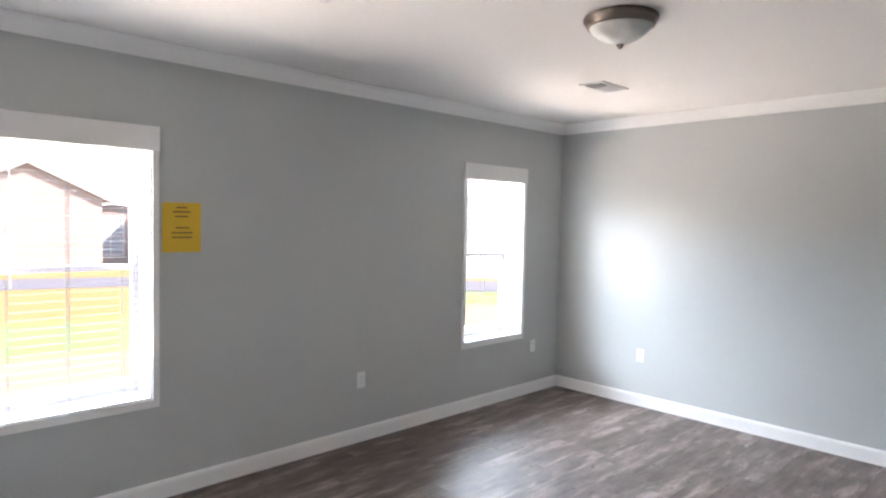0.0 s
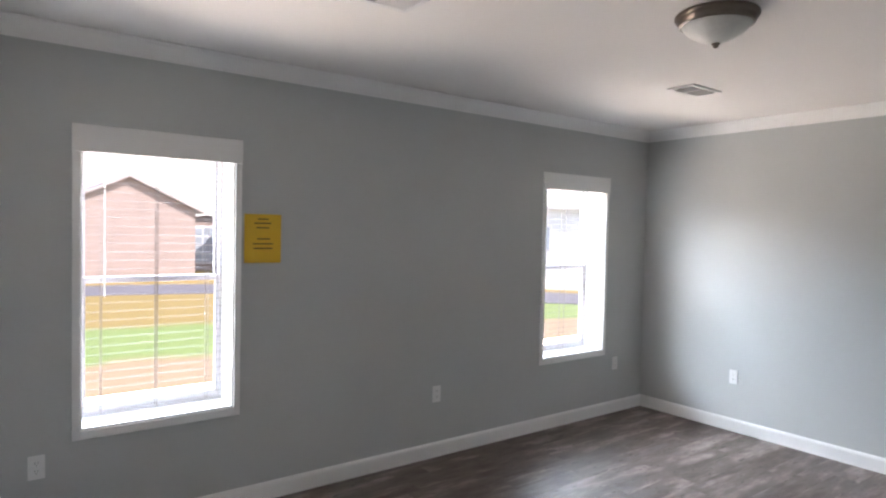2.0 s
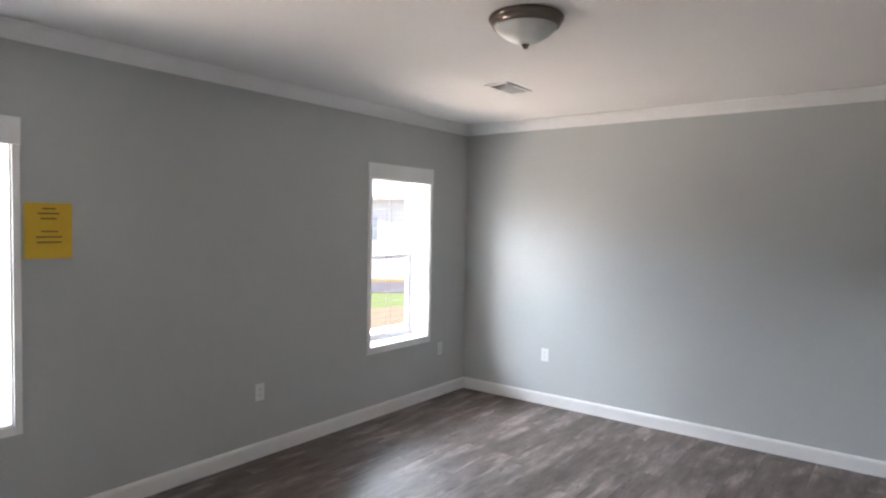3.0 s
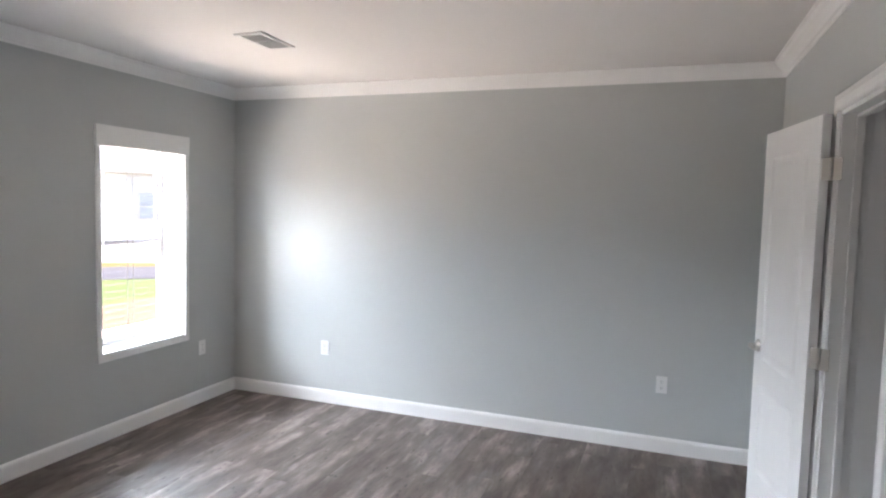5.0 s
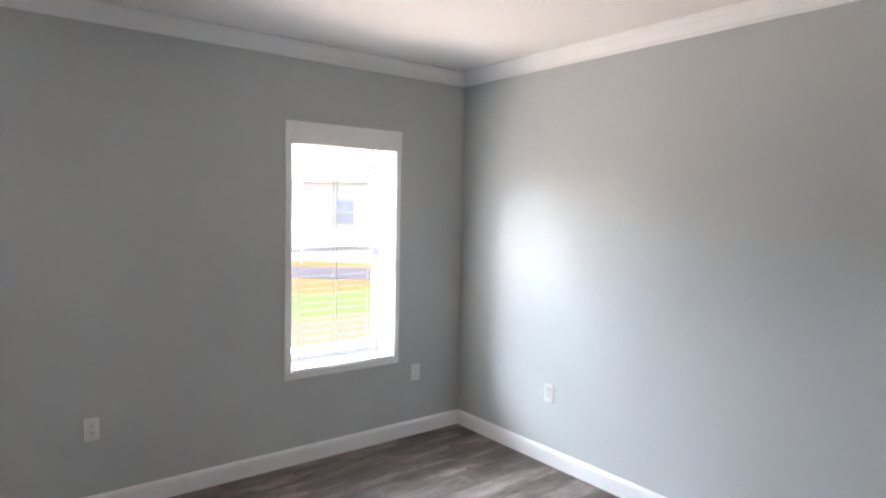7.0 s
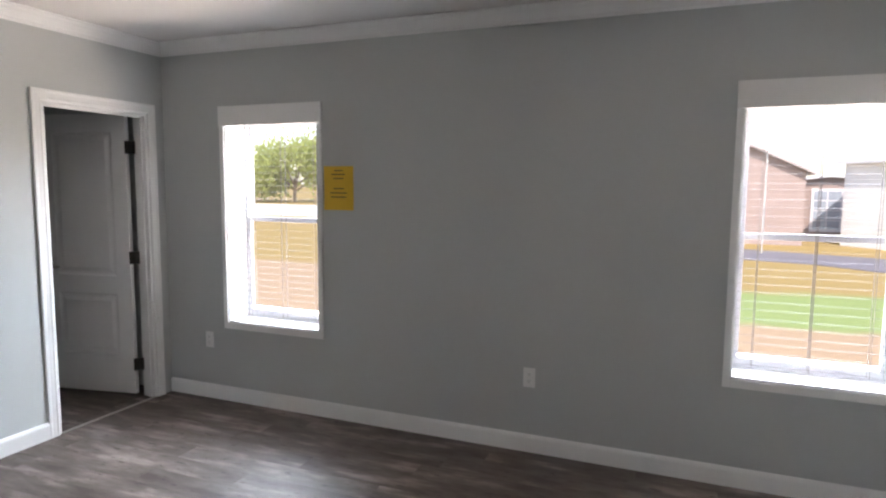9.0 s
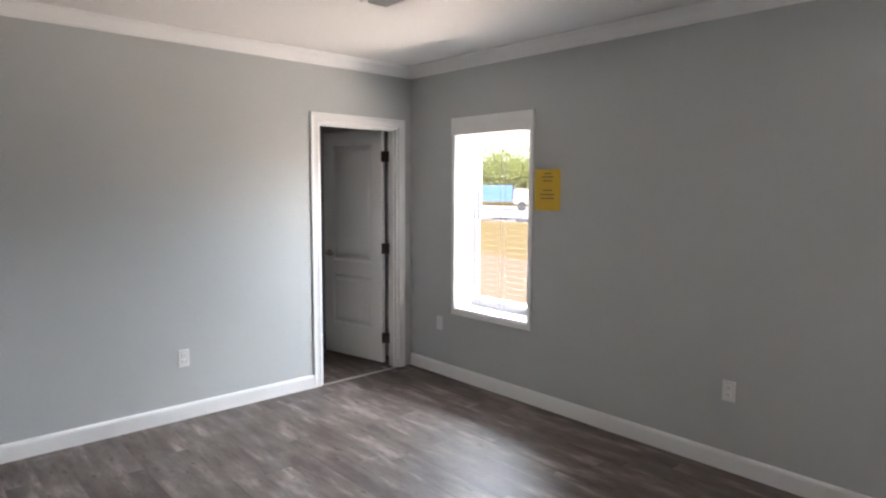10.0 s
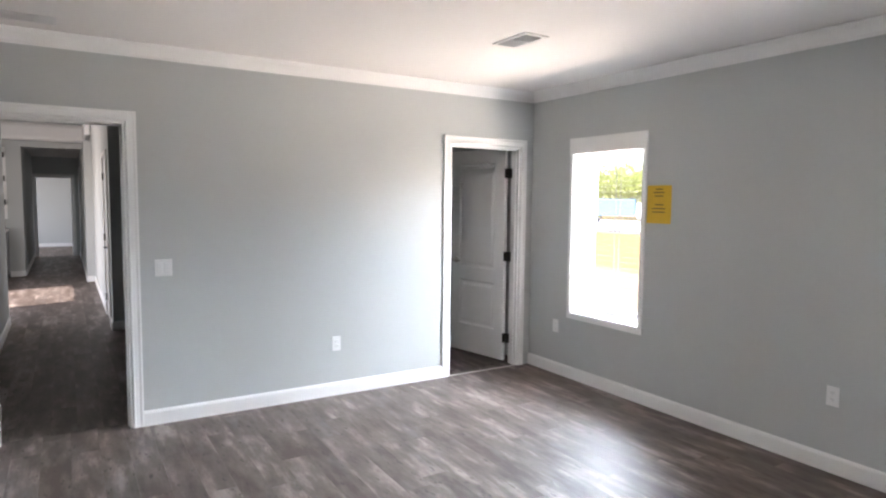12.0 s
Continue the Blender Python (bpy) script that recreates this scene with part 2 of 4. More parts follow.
# slight translucent share in the panes imitates the glare veil over the windows
_n, _l = M_GLASS.node_tree.nodes, M_GLASS.node_tree.links
_t, _m, _d = _n.new("ShaderNodeBsdfTranslucent"), _n.new("ShaderNodeMixShader"), _n.new("ShaderNodeTexNoise")
_t.inputs["Color"].default_value = (0.85, 0.84, 0.82, 1)
_d.inputs["Scale"].default_value = 2.5
_r = _n.new("ShaderNodeMapRange")
_r.inputs["To Min"].default_value, _r.inputs["To Max"].default_value = 0.001, 0.002
_l.new(_d.outputs[0], _r.inputs[0]), _l.new(_r.outputs[0], _m.inputs[0])
_l.new(_b.outputs[0], _m.inputs[1]), _l.new(_t.outputs[0], _m.inputs[2])
_l.new(_m.outputs[0], _n["Material Output"].inputs["Surface"])

# ---------------------------------------------------------------- mesh helpers


def box(bm, x0, x1, y0, y1, z0, z1):
    v = [bm.verts.new((x, y, z)) for z in (z0, z1) for y in (y0, y1) for x in (x0, x1)]
    for f in ((0, 2, 3, 1), (4, 5, 7, 6), (0, 1, 5, 4), (2, 6, 7, 3), (0, 4, 6, 2), (1, 3, 7, 5)):
        bm.faces.new([v[i] for i in f])
    return v


def rounded(x0, x1, y0, y1, z0, z1, r=0.002, seg=2):
    bm = bmesh.new()
    box(bm, min(x0, x1), max(x0, x1), min(y0, y1), max(y0, y1), min(z0, z1), max(z0, z1))
    bmesh.ops.bevel(bm, geom=bm.edges[:], offset=r, segments=seg, affect="EDGES", profile=0.5)
    return bm


def lathe(profile, steps=32):
    """Surface of revolution about z from (radius, height) pairs."""
    bm = bmesh.new()
    rings = []
    for r, z in profile:
        if r < 1e-5:
            rings.append([bm.verts.new((0, 0, z))])
        else:
            rings.append([bm.verts.new((r * math.cos(a), r * math.sin(a), z)) for a in (2 * math.pi * k / steps for k in range(steps))])
    for a, c in zip(rings, rings[1:]):
        for k in range(steps):
            j = (k + 1) % steps
            q = [a[k % len(a)], a[j % len(a)], c[j % len(c)], c[k % len(c)]]
            q = list(dict.fromkeys(q))
            if len(q) > 2:
                bm.faces.new(q)
    bmesh.ops.recalc_face_normals(bm, faces=bm.faces[:])
    return bm


def bar(profile, a, c, inward):
    """A straight moulding: profile of (out from the wall, height), run from a to c (x, y), out towards `inward`."""
    bm = bmesh.new()
    ends = []
    for p in (a, c):
        ends.append([bm.verts.new((p[0] + inward[0] * d, p[1] + inward[1] * d, z)) for d, z in profile])
    k = len(profile)
    for i in range(k):
        bm.faces.new((ends[0][i], ends[0][(i + 1) % k], ends[1][(i + 1) % k], ends[1][i]))
    bm.faces.new(ends[0]), bm.faces.new(ends[1][::-1])
    bmesh.ops.recalc_face_normals(bm, faces=bm.faces[:])
    return bm


def mesh_of(name, bm, mat, smooth=False):
    me = bpy.data.meshes.new(name)
    bm.to_mesh(me)
    bm.free()
    me.materials.append(mat)
    if smooth:
        me.polygons.foreach_set("use_smooth", [True] * len(me.polygons))
    return me


def part(name, bm, mat, parent, label="", at=None, smooth=False):
    ob = new(name, mesh_of(name, bm, mat, smooth))
    ob.parent = parent
    if at is not None:
        ob.matrix_basis = at
    return tagged(ob, label)


def thing(name, label, category, group="", kind="", at=None):
    ob = new(name)
    ob.empty_display_size = 0.1
    if at is not None:
        ob.matrix_basis = at
    return tagged(ob, label, category, group, kind)


def solid(name, bm, mat, label, category, kind="structure", smooth=False):
    return tagged(new(name, mesh_of(name, bm, mat, smooth)), label, category, "", kind)


def wall_run(along, lo, hi, near, far, z0, z1, holes):
    """A wall of thickness near..far along x or y from lo to hi; holes are (from, to, sill, head)."""
    bm = bmesh.new()

    def put(a, c, u, v):
        if c - a < 1e-4 or v - u < 1e-4:
            return
        if along == "x":
            box(bm, a, c, near, far, u, v)
        else:
            box(bm, near, far, a, c, u, v)

    at = lo
    for a, c, sill, head in sorted(holes):
        put(at, a, z0, z1)
        put(a, c, z0, sill)
        put(a, c, head, z1)
        at = c
    put(at, hi, z0, z1)
    return bm


# ---------------------------------------------------------------- the bedroom's shell
T_N, T_I = 0.26, 0.11  # thickness of the outside wall and of inside walls
D1 = (-4.145, -3.392)  # door to the hall, in the west wall (y from, to)
D2 = (-0.904, -0.149)  # door beside the window wall, in the west wall
D3 = (2.95, 3.695)     # closet door in the south wall (x from, to)
HEAD = 2.03            # height of the door openings
LIN = 0.035            # width of the window's side trim

wh = [(a + LIN, c - LIN, WZ0 + 0.045, WZ1 - 0.05) for a, c in WINDOWS]
solid("wall_north", wall_run("x", -2.6, W + 0.16, 0.0, T_N, -0.25, H + 0.02, wh), M_WALL, "smooth light grey painted wall around two windows", "wall")
solid("wall_east", wall_run("y", S - 1.3, 0.0, W, W + 0.16, -0.25, H + 0.02, []), M_WALL, "smooth light grey painted wall without openings", "wall")
solid("wall_west", wall_run("y", SW - 0.11, 0.0, -T_I, 0.0, 0.0, H + 0.02, [(*D1, 0.0, HEAD), (*D2, 0.0, HEAD)]), M_WALL, "smooth light grey painted wall with two doorways", "wall")
solid("wall_south", wall_run("x", JOG, W, S - T_I, S, 0.0, H + 0.02, [(*D3, 0.0, HEAD)]), M_WALL, "smooth grey painted wall with the closet doorway", "wall")
solid("wall_south_west", wall_run("x", 0.0, JOG + 0.11, SW - T_I, SW, 0.0, H + 0.02, []), M_WALL, "smooth grey painted wall behind the hall door", "wall")
solid("wall_assumed_jog", wall_run("y", SW, S - T_I, JOG, JOG + T_I, 0.0, H + 0.02, []), M_WALL, "short grey painted return wall, unseen and assumed", "wall")

bm = bmesh.new()
box(bm, -T_I + 0.002, W + 0.15, S - 1.25, T_N - 0.01, H, H + 0.12)
solid("ceiling", bm, M_CEIL, "matt white painted flat ceiling", "ceiling")

# crown moulding round the room, mitred at the corners
bm = bmesh.new()
crown = [(0.0, 2.445), (0.008, 2.445), (0.012, 2.456), (0.022, 2.462), (0.030, 2.474), (0.048, 2.494), (0.064, 2.506), (0.070, 2.517), (0.082, 2.521), (0.082, 2.529)]
rings = []
for d, z in crown:
    rings.append([bm.verts.new(p) for p in ((d, SW + d, z), (JOG - d, SW + d, z), (JOG - d, S + d, z), (W - d, S + d, z), (W - d, -d, z), (d, -d, z))])
for a, c in zip(rings, rings[1:]):
    for k in range(6):
        bm.faces.new((a[k], a[(k + 1) % 6], c[(k + 1) % 6], c[k]))
solid("crown_trim", bm, M_TRIM, "white crown moulding along the ceiling edge", "moulding")

BASE = [(0.0, 0.0), (0.014, 0.0), (0.014, 0.084), (0.011, 0.094), (0.006, 0.101), (0.0, 0.105)]


def baseboard(a, c, inward):
    solid("baseboard", bar(BASE, a, c, inward), M_TRIM, "white painted baseboard along the foot of the wall", "baseboard")


CW = 0.068  # width of door casings
baseboard((0, -0.001), (W, -0.001), (0, -1))
baseboard((W - 0.001, 0), (W - 0.001, S), (-1, 0))
baseboard((0.001, D2[0] - CW), (0.001, D1[1] + CW), (1, 0))
baseboard((0.0, SW + 0.001), (JOG, SW + 0.001), (0, 1))
baseboard((JOG, S + 0.001), (D3[0] - CW, S + 0.001), (0, 1))
baseboard((D3[1] + CW, S + 0.001), (W, S + 0.001), (0, 1))

# ---------------------------------------------------------------- windows and blinds


def window(name, x0, x1):
    w = thing(name, "white vinyl single-hung window with a deep white reveal", "window", kind="structure")
    a, c, z0, z1 = x0 + LIN, x1 - LIN, WZ0 + 0.045, WZ1 - 0.13
    # flat trim on the room side and the boxed header over the blind
    part("side_trim", rounded(x0, a, -0.012, 0.001, WZ0, z1), M_TRIM, w)
    part("side_trim", rounded(c, x1, -0.012, 0.001, WZ0, z1), M_TRIM, w)
    part("sill_trim", rounded(a, c, -0.012, 0.001, WZ0, z0), M_TRIM, w)
    part("header_board", rounded(x0 - 0.002, x1 + 0.002, -0.020, 0.001, z1 - 0.004, WZ1, 0.003), M_TRIM, w, "plain flat white header board")
    # reveal
    z1 = WZ1 - 0.05  # the opening runs on behind the header
    part("reveal", rounded(a, a + 0.010, 0.001, 0.225, z0, z1, 0.001), M_TRIM, w)
    part("reveal", rounded(c - 0.010, c, 0.001, 0.225, z0, z1, 0.001), M_TRIM, w)
    part("window_sill", rounded(a + 0.010, c - 0.010, -0.006, 0.225, z0, z0 + 0.012, 0.002), M_TRIM, w)
    part("head_liner", rounded(a + 0.010, c - 0.010, 0.001, 0.225, z1 - 0.010, z1, 0.001), M_TRIM, w)
    # vinyl frame, two sashes and a meeting rail
    ia, ic, i0, i1, zm = a + 0.010, c - 0.010, z0 + 0.012, z1 - 0.010, 1.30
    part("window_frame", rounded(ia, ia + 0.018, 0.192, 0.250, i0, i1), M_VINYL, w)
    part("window_frame", rounded(ic - 0.018, ic, 0.192, 0.250, i0, i1), M_VINYL, w)
    part("window_frame", rounded(ia + 0.018, ic - 0.018, 0.192, 0.250, i0, i0 + 0.018), M_VINYL, w)
    part("window_frame", rounded(ia + 0.018, ic - 0.018, 0.192, 0.250, i1 - 0.025, i1), M_VINYL, w)
    for lo, hi, y0 in ((i0 + 0.018, zm + 0.018, 0.200), (zm - 0.018, i1 - 0.025, 0.226)):
        s = part("sash", rounded(ia + 0.018, ia + 0.036, y0, y0 + 0.022, lo, hi), M_VINYL, w)
        for e0, e1, f0, f1 in ((ic - 0.036, ic - 0.018, lo, hi), (ia + 0.036, ic - 0.036, lo, lo + 0.034), (ia + 0.036, ic - 0.036, hi - 0.034, hi)):
            part("sash_rail", rounded(e0, e1, y0, y0 + 0.022, f0, f1), M_VINYL, s)
        bm = bmesh.new()
        box(bm, ia + 0.036, ic - 0.036, y0 + 0.009, y0 + 0.013, lo + 0.034, hi - 0.034)
        g = part("pane", bm, M_GLASS, s, "clear glass pane")
        g.visible_shadow = False
    return w


def blind(x0, x1):
    b = thing("window_blind", "white two-inch slatted blind lowered with open slats in the window", "blind", "blinds in the windows")
    a, c = x0 + LIN + 0.016, x1 - LIN - 0.016
    zb, zt = WZ0 + 0.045 + 0.012, WZ1 - 0.05 - 0.010
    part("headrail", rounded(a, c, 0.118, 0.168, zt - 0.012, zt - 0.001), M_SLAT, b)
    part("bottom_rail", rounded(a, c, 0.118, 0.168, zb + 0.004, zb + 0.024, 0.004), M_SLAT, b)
    # slightly crowned slat
    bm = bmesh.new()
    top, low = [], []
    for k in range(5):
        u = -1 + k / 2
        top.append([bm.verts.new((x, 0.024 * u, 0.003 * (1 - u * u) + 0.0010)) for x in (a, c)])
        low.append([bm.verts.new((x, 0.024 * u, 0.003 * (1 - u * u) - 0.0010)) for x in (a, c)])
    for k in range(4):
        bm.faces.new((top[k][0], top[k][1], top[k + 1][1], top[k + 1][0]))
        bm.faces.new((low[k][1], low[k][0], low[k + 1][0], low[k + 1][1]))
    bm.faces.new((top[0][1], top[0][0], low[0][0], low[0][1])), bm.faces.new((top[4][0], top[4][1], low[4][1], low[4][0]))
    for e in (0, 1):
        bm.faces.new([top[k][e] for k in range(5)] + [low[k][e] for k in range(4, -1, -1)])
    bmesh.ops.recalc_face_normals(bm, faces=bm.faces[:])
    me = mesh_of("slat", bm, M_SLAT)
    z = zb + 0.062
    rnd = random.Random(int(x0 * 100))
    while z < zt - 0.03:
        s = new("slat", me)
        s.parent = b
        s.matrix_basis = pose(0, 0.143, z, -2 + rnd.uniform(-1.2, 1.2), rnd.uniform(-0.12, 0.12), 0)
        z += 0.0445
    for fx, wide in ((0.13, 0.0013), (0.5, 0.0022), (0.87, 0.0013)):
        x = a + (c - a) * fx
        for y in (0.117, 0.169):
            bm = bmesh.new()
            box(bm, x - wide, x + wide, y - 0.0008, y + 0.0008, zb + 0.024, zt - 0.012)
            part("ladder_cord", bm, M_CORD, b)
    wand = lathe([(0, 0), (0.005, 0.004), (0.004, 0.02), (0.0035, 0.6), (0.005, 0.62), (0, 0.625)], 8)
    part("tilt_wand", wand, M_PLATE, b, at=pose(a + 0.105, 0.106, 1.22))
    return b


for k, (x0, x1) in enumerate(WINDOWS):
    window(f"window_{k + 1}", x0, x1)
    blind(x0, x1)

# ---------------------------------------------------------------- doors


def leaf_mesh(w, h=2.012, t=0.035):
    """Moulded two-panel door leaf in its own frame: hinge edge at x 0, faces at y 0 and -t, bottom at z 0."""
    bm = bmesh.new()
    xs = [0.0, 0.115, w - 0.115, w]
    zs = [0.0, 0.28, 0.73, 0.86, h - 0.13, h]
    panels = ((1, 1), (1, 3))
    for y, sgn in ((0.0, 1), (-t, -1)):
        for i in range(3):
            for j in range(5):
                x0, x1, z0, z1 = xs[i], xs[i + 1], zs[j], zs[j + 1]
                steps = [(0, 0)]
                if (i, j) in panels:
                    steps = [(0, 0), (0.006, 0.004), (0.016, 0.007), (0.030, 0.007), (0.055, 0.002)]
                old = None
                for inset, depth in steps:
                    yy = y - sgn * depth
                    ring = [bm.verts.new(p) for p in ((x0 + inset, yy, z0 + inset), (x1 - inset, yy, z0 + inset), (x1 - inset, yy, z1 - inset), (x0 + inset, yy, z1 - inset))]
                    if old:
                        for k in range(4):
                            bm.faces.new((old[k], old[(k + 1) % 4], ring[(k + 1) % 4], ring[k]))
                    old = ring
                bm.faces.new(old)
    for a, c, u, v in ((0, 0, 0, h), (w, w, 0, h)):
        bm.faces.new([bm.verts.new(p) for p in ((a, 0, u), (a, -t, u), (a, -t, v), (a, 0, v))])
    for z in (0, h):
        bm.faces.new([bm.verts.new(p) for p in ((0, 0, z), (w, 0, z), (w, -t, z), (0, -t, z))])
    bmesh.ops.remove_doubles(bm, verts=bm.verts[:], dist=1e-5)
    bmesh.ops.recalc_face_normals(bm, faces=bm.faces[:])
    return bm


def lever(parent, x, z, side, toward, mat):
    """Round rose and lever handle on one face of a leaf (side: +1 at y 0, -1 at the back)."""
    y0 = 0.0 if side > 0 else -0.035
    rose = part("handle", lathe([(0, 0), (0.032, 0), (0.032, 0.006), (0.024, 0.012), (0.012, 0.016), (0.011, 0.048), (0, 0.050)], 24), mat, parent,
                "satin nickel lever handle", at=pose(x, y0, z, -90 * side), smooth=False)
    grip = bmesh.new()
    pts = [(0.0, 0.045, 0.010), (0.03, 0.048, 0.010), (0.07, 0.050, 0.008), (0.105, 0.046, 0.007)]
    rows = []
    for px, py, r in pts:
        rows.append([grip.verts.new((toward * px, r * 1.1 * math.cos(q), py + r * 0.8 * math.sin(q))) for q in (2 * math.pi * k / 10 for k in range(10))])
    for a, c in zip(rows, rows[1:]):
        for k in range(10):
            grip.faces.new((a[k], a[(k + 1) % 10], c[(k + 1) % 10], c[k]))
    grip.faces.new(rows[0]), grip.faces.new(rows[-1])
    bmesh.ops.recalc_face_normals(grip, faces=grip.faces[:])
    part("lever", grip, mat, rose)


def hinge(parent, x, y, z, mat, turn=0.0, spread=0.034):
    """Butt hinge: two plates and a knuckle, in the parent's frame."""
    bm = bmesh.new()
    box(bm, -spread, -0.004, -0.002, 0.001, -0.045, 0.045)
    box(bm, 0.004, spread, -0.002, 0.001, -0.045, 0.045)
    h = part("hinge", bm, mat, parent, at=pose(x, y, z, 0, 0, turn))
    part("knuckle", lathe([(0, -0.047), (0.006, -0.046), (0.006, 0.046), (0, 0.047)], 12), mat, h, at=pose(0, 0.004, 0))


CASE = [(0.0, 0.0), (0.014, 0.004), (0.017, 0.014), (0.014, 0.020), (0.012, 0.045), (0.016, 0.058), (0.014, 0.068), (0.0, 0.068)]


def casing(parent, lo, hi, plane, axis, out, width=CW, lo_width=None):
    """Mitred three-sided casing with a moulded section round an opening lo..hi on the wall plane, out: +1 or -1."""
    lw = lo_width or width
    bm = bmesh.new()
    prev = None
    for d, u in CASE:
        f = u / CW
        ring = [(lo - f * lw, 0.0), (lo - f * lw, HEAD + f * width), (hi + f * width, HEAD + f * width), (hi + f * width, 0.0)]
        vs = [bm.verts.new((s, plane + out * d, z) if axis == "x" else (plane + out * d, s, z)) for s, z in ring]
        if prev:
            for k in range(3):
                bm.faces.new((prev[k], prev[k + 1], vs[k + 1], vs[k]))
        prev = vs
    bmesh.ops.recalc_face_normals(bm, faces=bm.faces[:])
    return part("casing", bm, M_TRIM, parent)


def jambs(parent, lo, hi, near, far, axis, stop):
    """Jamb boards lining an opening, and the stop bead at `stop` (a range across the wall)."""
    t = 0.016

    def b(a, c, u, v, z0, z1, nm):
        bmj = rounded(a, c, u, v, z0, z1, 0.0015) if axis == "x" else rounded(u, v, a, c, z0, z1, 0.0015)
        part(nm, bmj, M_TRIM, parent)

    b(lo - 0.001, lo + t, near, far, 0.0, HEAD, "jamb")
    b(hi - t, hi + 0.001, near, far, 0.0, HEAD, "jamb")
    b(lo + t, hi - t, near, far, HEAD - t, HEAD + 0.001, "head_jamb")
    b(lo + t, lo + t + 0.010, *stop, 0.0, HEAD - t, "stop_bead")
    b(hi - t - 0.010, hi - t, *stop, 0.0, HEAD - t, "stop_bead")
    b(lo + t + 0.010, hi - t - 0.010, *stop, HEAD - t - 0.010, HEAD - t, "stop_bead")


# hall door: hinged on its south jamb, swung a quarter turn into the room
d1 = thing("door_1", "white moulded two-panel door standing open to the hall", "door", kind="structure")
casing(d1, *D1, 0.0, "y", 1, lo_width=0.060)
casing(d1, *D1, -T_I, "y", -1)
jambs(d1, *D1, -T_I, 0.001, "y", (-0.075, -0.045))
w1 = D1[1] - D1[0] - 0.038
leaf = part("leaf", leaf_mesh(w1), M_DOOR, d1, at=pose(0.018, D1[0] + 0.016, 0.010, 0, 0, -4.5))
lever(leaf, w1 - 0.065, 0.92, 1, -1, M_NICKEL)
lever(leaf, w1 - 0.065, 0.92, -1, -1, M_NICKEL)
for z in (0.24, 1.02, 1.80):
    hinge(d1, 0.016, D1[0] + 0.016, z, M_NICKEL, 45)
part("strike_plate", rounded(-0.028, -0.004, D1[1] - 0.0175, D1[1] - 0.0155, 0.89, 0.95, 0.0005), M_NICKEL, d1)

# door beside the windows: hinged on its north jamb, swung away into the dark room
d2 = thing("door_2", "white two-panel door standing open into a dark room", "door", kind="structure")
casing(d2, *D2, 0.0, "y", 1)
casing(d2, *D2, -T_I, "y", -1)
jambs(d2, *D2, -T_I, 0.001, "y", (-0.060, -0.030))
w2 = D2[1] - D2[0] - 0.038
leaf = part("leaf", leaf_mesh(w2), M_DOOR, d2, at=pose(-T_I - 0.030, D2[1] - 0.060, 0.022, 0, 0, 180 + 11))
lever(leaf, w2 - 0.065, 0.92, 1, -1, M_NICKEL)
lever(leaf, w2 - 0.065, 0.92, -1, -1, M_NICKEL)
for z in (0.24, 1.02, 1.80):
    hinge(d2, -T_I - 0.010, D2[1] - 0.040, z, M_DARKHINGE, 49, 0.034)
part("threshold", rounded(-0.012, 0.012, D2[0] + 0.016, D2[1] - 0.016, 0.0, 0.007, 0.002), M_STRIP, d2, "thin pale metal threshold strip")

# closet door: hinged on its east jamb, folded back towards the south wall
d3 = thing("door_3", "white two-panel closet door folded back against the wall", "door", kind="structure")
casing(d3, *D3, S, "x", 1)
casing(d3, *D3, S - T_I, "x", -1)
jambs(d3, *D3, S - T_I, S + 0.001, "x", (S - 0.080, S - 0.050))
w3 = D3[1] - D3[0] - 0.038
leaf = part("leaf", leaf_mesh(w3), M_DOOR, d3, at=pose(D3[1] + 0.012, S + 0.062, 0.010, 0, 0, 9))
lever(leaf, w3 - 0.065, 0.92, 1, -1, M_NICKEL)
for z in (0.24, 1.02, 1.80):
    hinge(d3, D3[1] - 0.004, S + 0.022, z, M_NICKEL, 62, 0.036)

# ---------------------------------------------------------------- the lamp, registers, plates and notice
lamp = thing("ceiling_lamp", "bronze flush-mount ceiling lamp with frosted glass dome, switched off", "ceiling lamp", at=pose(2.622, -2.059, H))
part("canopy_ring", lathe([(0, 0), (0.150, 0.0), (0.160, -0.003), (0.166, -0.010), (0.166, -0.020), (0.161, -0.027), (0.156, -0.029), (0.154, -0.037), (0.149, -0.048), (0.142, -0.053), (0.135, -0.051), (0.132, -0.020), (0, -0.018)], 64), M_BRONZE, lamp, "dark brushed metal ring", smooth=True)
part("shade", lathe([(0.137, -0.042), (0.137, -0.053), (0.131, -0.062), (0.115, -0.079), (0.091, -0.096), (0.064, -0.110), (0.038, -0.120), (0.016, -0.125), (0, -0.127)], 64), M_FROST, lamp, "frosted alabaster glass dome", smooth=True)
part("finial", lathe([(0, -0.121), (0.016, -0.123), (0.018, -0.129), (0.011, -0.134), (0.012, -0.139), (0.007, -0.144), (0, -0.146)], 20), M_BRONZE, lamp, smooth=True)


